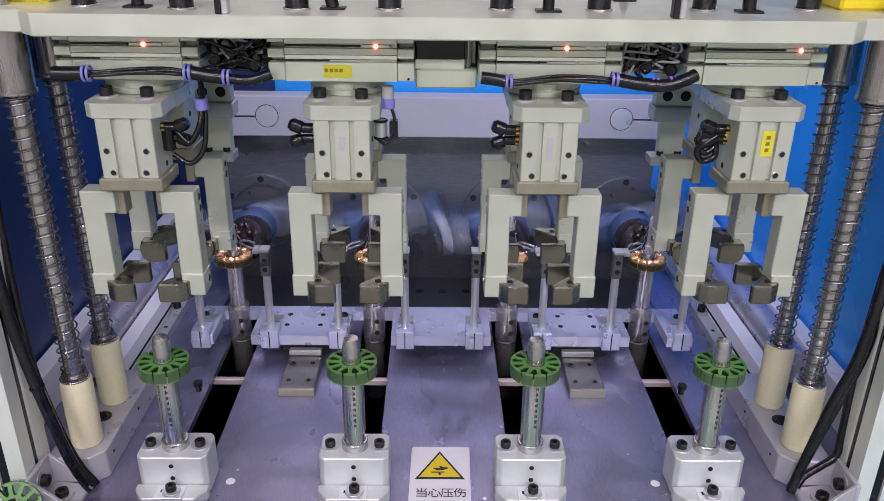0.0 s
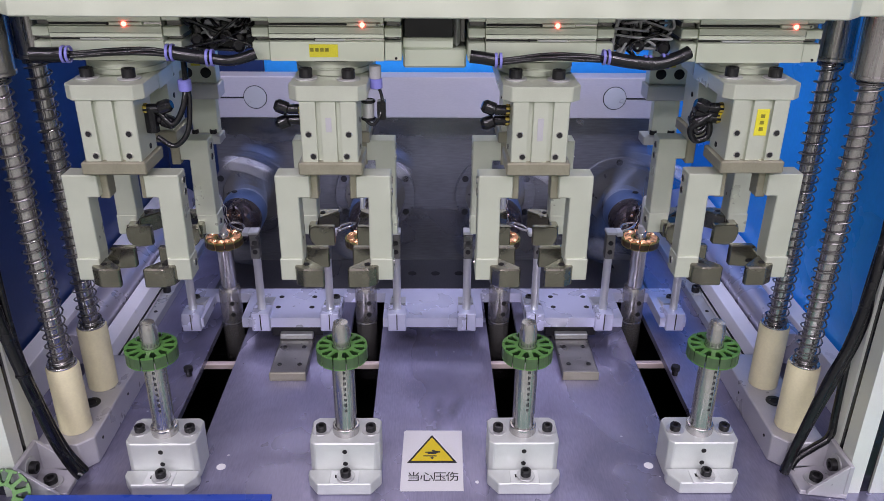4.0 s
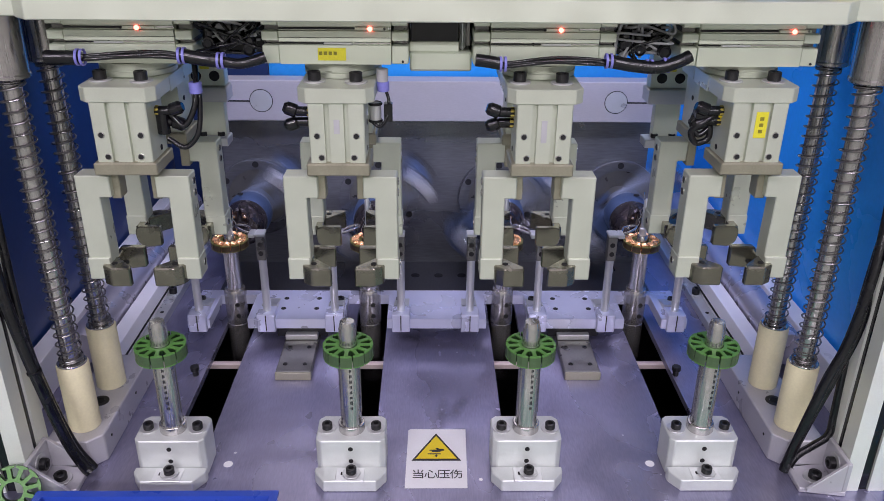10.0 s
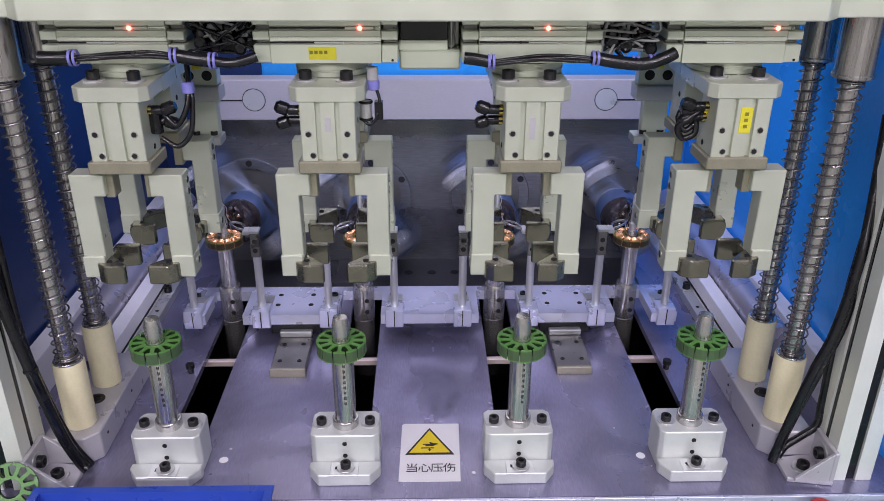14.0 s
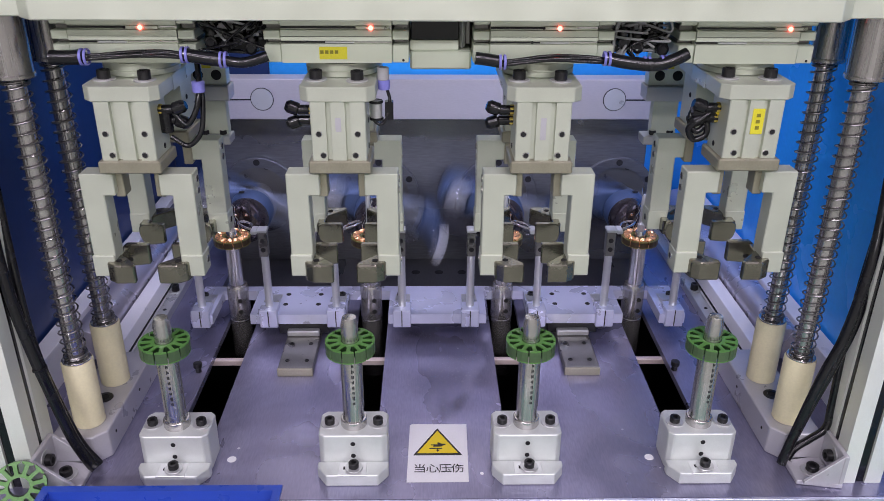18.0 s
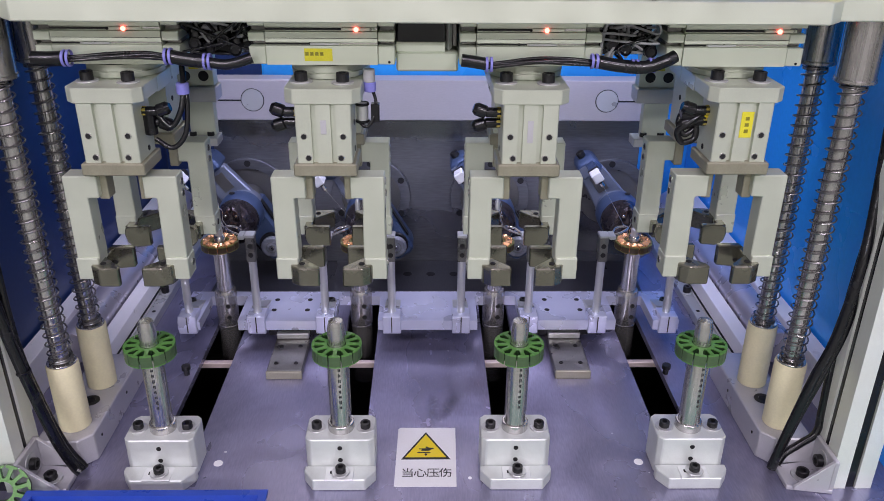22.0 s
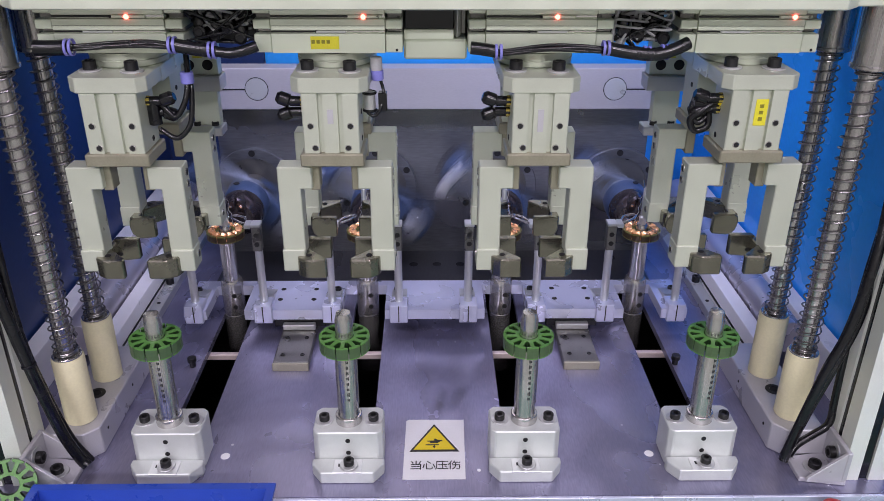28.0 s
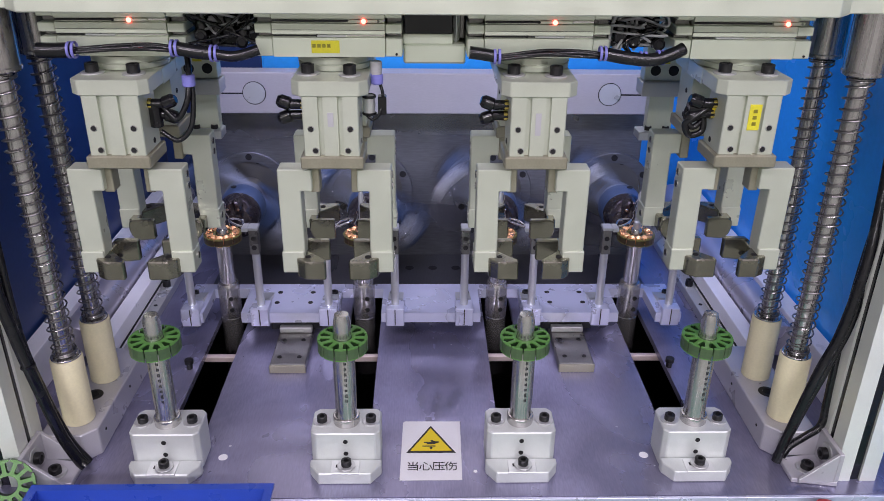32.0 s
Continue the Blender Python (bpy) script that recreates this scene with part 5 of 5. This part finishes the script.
th = thick("thick black hoses running down to the table", ([(-0.340, 0.012, 0.300), (-0.334, -0.012, 0.230), (-0.3285, -0.022, 0.180), (-0.3215, -0.024, 0.130), (-0.3130, -0.024, 0.080), (-0.3045, -0.024, 0.038), (-0.2950, -0.024, 0.012), (-0.2900, -0.025, 0.0060)], 0.0046), ([(-0.336, 0.012, 0.300), (-0.330, -0.004, 0.200), (-0.3225, -0.016, 0.125), (-0.3125, -0.018, 0.070), (-0.3020, -0.018, 0.028), (-0.2900, -0.018, 0.0045)], 0.0036))
part("cable_tie", tube_lathe(bmesh.new(), 0.0046, 0.0058, -0.0012, 0.0012, Matrix.Translation((-0.3172, -0.0240, 0.105)) @ pose(0, 0, 0, 0, -8), 18), RUBBER, th)

# finger smears and wiped oil on the table
for cx, cy, wx, wy, turn, film in ((0.0042, 0.067, 0.0085, 0.030, -4, OILFILM), (0.0190, 0.070, 0.0080, 0.030, -22, OILFILM), (-0.0085, 0.066, 0.0060, 0.022, 8, HAZEFILM),
                                   (0.006, 0.110, 0.050, 0.035, 0, HAZEFILM), (0.028, 0.150, 0.030, 0.016, 12, HAZEFILM), (-0.022, 0.200, 0.022, 0.010, -8, OILFILM)):
    bm = bmesh.new()
    bm.faces.new([bm.verts.new((wx * math.cos(k * math.tau / 28), wy * math.sin(k * math.tau / 28), 0)) for k in range(28)])
    part("oil_smear", bm, film, plate, "dark wiped smear of oil").matrix_basis = pose(cx, cy, 0.0003, 0, 0, turn)

# ---------------------------------------------------------------- apron before the table, tray, button, spare stator
part("edge_strip", boxes((-0.42, 0.42, -0.0610, -0.0582, -0.0300, -0.0004), bev=0.0004), ALU_PLATE, plate, "bright edge strip along the table front")
tagged(part("front_ledge", boxes((-0.42, 0.42, -0.26, -0.0612, -0.030, -0.0076), bev=0.001), BLOCKGREY), "grey metal ledge before the table", "ledge", kind="structure")
tagged(part("ledge_mat", boxes((-0.419, 0.419, -0.215, -0.0616, -0.0075, -0.0055), bev=0.0004), GREENMAT), "green rubber mat lying on the ledge before the table", "mat")
tr = thing("parts_tray", pose(0, 0, 0), "blue plastic parts tray standing before the table", "tray")
bm = sheet(bmesh.new(), [-0.310, -0.307, -0.131, -0.128], [-0.200, -0.197, -0.0725, -0.0695], -0.0054, 0.0205, {(1, 1)})
part("wall", bm, TRAYBLUE, tr)
part("floor_panel", boxes((-0.3069, -0.1311, -0.1969, -0.0726, -0.0054, -0.0025), bev=0), TRAYBLUE, tr)
bm = sheet(bmesh.new(), [-0.313, -0.3065, -0.1315, -0.125], [-0.203, -0.1965, -0.0730, -0.0665], 0.0205, 0.0230, {(1, 1)})
part("rim", bm, TRAYBLUE, tr, "raised blue rim")
sb = thing("stop_button", pose(0.3135, -0.0790, -0.0055), "red mushroom button on the ledge", "button")
part("base", rod(bmesh.new(), (0, 0, 0), "z", 0.009, 0.005, 24), BLACK, sb)
part("cap", lathe(bmesh.new(), [(0.010, 0.005), (0.0115, 0.007), (0.0108, 0.010), (0.007, 0.0122), (0.003, 0.0128)], None, 28), REDBUTTON, sb, "red cap", True)
copy_thing(green, Matrix.Translation((-0.3325, -0.0660, 0.0215)) @ Vector((0.30, -0.62, 0.42)).to_track_quat("Z", "Y").to_matrix().to_4x4())

# ---------------------------------------------------------------- on top of the beam
for i, (x, y) in enumerate(((-0.246, 0.010), (-0.177, 0.0), (-0.101, 0.004), (-0.039, 0.008), (0.037, 0.012), (0.104, 0.014), (0.178, 0.020), (0.254, 0.028))):
    st = thing("stop_bolt", pose(x, y, 0.3890), "black stop bolt with a washer on the beam", "bolt", "stop bolts on the beam")
    part("washer", tube_lathe(bmesh.new(), 0.004, 0.0095, 0, 0.0015, None, 24, 0.0003), STEEL, st)
    part("bolt", lathe(bmesh.new(), [(0.0078, 0.0015), (0.0080, 0.002), (0.0080, 0.030), (0.006, 0.032)], None, 24), RUBBER, st, "", True)
for x0, x1 in ((-0.335, -0.275), (0.275, 0.335)):
    yb = thing("limit_block", pose(0, 0, 0), "yellow limit block on the beam", "block", "yellow blocks on the beam")
    part("block", boxes((x0, x1, 0.024, 0.060, 0.3890, 0.4150), bev=0.002), YELLOW, yb)
for x, y, tilt, r in ((-0.2076, 0.004, 0.005, 0.0042), (-0.0770, 0.006, -0.010, 0.0044), (0.0680, 0.004, 0.0, 0.0040), (0.2060, 0.010, -0.003, 0.0046), (-0.0480, 0.075, 0.0, 0.0030), (0.1330, 0.070, 0.003, 0.0030)):
    tl = thing("top_lead", pose(x, y, 0.3890), "black lead rising from a gland on the beam", "cable", "leads rising from the beam")
    part("gland", boxes((-0.0085, 0.0085, -0.0060, 0.0060, 0.0, 0.0016), bev=0.0004), BLACK, tl, "flat black gland")
    hose("lead", [(0, 0, 0.0014), (tilt * 0.3, 0.001, 0.012), (tilt, 0.004, 0.030), (tilt * 1.6, 0.020, 0.060)], r, RUBBER, tl)
for x in (-0.1445, 0.1490):
    sp = thing("stop_plate", pose(x, -0.021, 0.3890), "upright black and silver stop strip on the beam's edge", "plate", "stop strips on the beam")
    part("strip", boxes((-0.0045, -0.0005, -0.004, 0.004, 0.0, 0.060)), BLACK, sp)
    part("backing", boxes((-0.0003, 0.0040, -0.004, 0.004, 0.0, 0.060)), ALU_GREY, sp, "silver backing strip")
rear_sheet = thing("top_cover", pose(0, 0, 0), "pale sheet cover behind the beam", "cover")
part("cover", boxes((-0.36, 0.36, 0.142, 0.175, 0.376, 0.3875), bev=0.001), ALU, rear_sheet)
ls = thing("lamp_strip", LED, "slim aluminium LED lamp housing across the machine", "lamp")
part("housing", boxes((-0.394, 0.394, -0.015, 0.015, 0.0006, 0.0130), bev=0.001), ALU, ls)
part("diffuser", boxes((-0.335, 0.335, -0.012, 0.012, 0.0001, 0.0004), bev=0), RAILWHITE, ls, "milky diffuser strip")


# ---------------------------------------------------------------- what moves
# flyer angle, degrees clockwise from the pulley end straight up, by the second
TURNS = [
    (0, -102), (1, -2326), (2, -4320), (3, -6575), (4, -8800), (5.1, -11320),
    (5.3, -11500), (5.5, -11730), (5.6, -11790), (5.7, -11857), (5.8, -11880), (6.5, -11880),
    (6.6, -11857), (6.8, -11730), (7, -11708), (7.85, -11708), (8, -11840), (8.1, -11920),
    (8.2, -12140), (8.3, -12350), (8.4, -12485), (9, -13888), (10, -15974), (11, -18106),
    (12, -20160), (13, -22138), (14, -24336), (14.1, -24520), (14.2, -24660), (15.3, -24660),
    (15.5, -24860), (16.5, -26870), (17, -27852), (18, -29953), (19, -31911), (20, -34006),
    (21, -36000), (21.2, -36520), (21.3, -36640), (21.4, -36895), (21.5, -36900), (21.6, -36935), (23.1, -36935),
    (23.2, -36980), (23.3, -37010), (23.4, -37080), (23.6, -37260), (24, -38276), (25, -40410),
    (26, -42498), (27, -44586), (28, -46674), (29, -48803), (29.2, -49220), (29.3, -49525),
    (29.4, -49650), (29.6, -49680), (30.2, -49680), (30.4, -49590), (30.5, -49555), (30.6, -49450), (30.8, -49345),
    (31, -48940), (32, -46670),
]
SLIDE = [
    (0, -0.0038), (0.5, -0.0016), (1, 0.0007), (1.5, -0.0001), (2, -0.0034), (2.5, -0.0054), (3, -0.0008), (3.5, -0.0012),
    (5.5, 0.0012), (6, -0.0076), (6.5, -0.0023), (7, -0.0033), (7.5, -0.0073), (8, 0.0003), (8.5, -0.0014), (9, -0.0018),
    (9.5, -0.0035), (10, -0.0022), (10.5, -0.0005), (11, -0.0000), (11.5, -0.0018), (12, -0.0048), (12.5, -0.0015), (13, -0.0001),
    (13.5, -0.0016), (14, 0.0003), (14.5, -0.0076), (16.5, -0.0019), (17, -0.0031), (17.5, -0.0018), (18, 0.0003), (18.5, -0.0007),
    (19, -0.0033), (19.5, -0.0018), (20, -0.0000), (20.5, -0.0016), (21, -0.0042), (21.5, 0.0001), (22, -0.0076), (22.5, -0.0087),
    (23, -0.0022), (23.5, 0.0014), (24, -0.0004), (24.5, -0.0026), (25, -0.0044), (25.5, -0.0038), (27.5, -0.0048), (28, -0.0037),
    (28.5, -0.0010), (29, -0.0042), (29.5, -0.0022), (30, -0.0059), (30.5, 0.0003), (31, -0.0000), (31.5, -0.0033), (32, -0.0048),
]


def flyer_rows():
    """A row for every thirtieth of a second, by straight lines between the turns."""
    out = []
    k = 0
    for n in range(961):
        t = n / 30
        while k < len(TURNS) - 2 and TURNS[k + 1][0] <= t:
            k += 1
        (ta, a), (tb, b) = TURNS[k], TURNS[k + 1]
        f = min(1.0, max(0.0, (t - ta) / (tb - ta)))
        out.append((t, pose(0, 0, 0, 0, a + (b - a) * f, 0)))
    return out


# stators turn on by a tooth group while the flyers stand still
INDEX = [(0.0, 0), (5.85, 0), (6.35, 60), (6.95, 60), (7.7, 120), (14.25, 120), (15.2, 180), (21.5, 180), (23.0, 240), (23.45, 240), (29.65, 240), (30.2, 300), (32.0, 300)]


def motions():
    rows = flyer_rows()
    for f in flyers:
        walk(f, rows)
    for s, x in zip(spindles, SPINX):
        walk(s, [(t, pose(x, SPINY + d, 0)) for t, d in SLIDE])
    walk(fx, [(t, pose(0, d, 0)) for t, d in SLIDE])
    times = sorted({t for t, _ in SLIDE} | {t for t, _ in INDEX})
    for s, x in zip(wound, SPINX):
        rows = []
        for t in times:
            d = float(np.interp(t, [r[0] for r in SLIDE], [r[1] for r in SLIDE]))
            a = float(np.interp(t, [r[0] for r in INDEX], [r[1] for r in INDEX]))
            rows.append((t, pose(x, SPINY + d, 0.1012, 0, 0, a)))
        walk(s, rows)


motions()
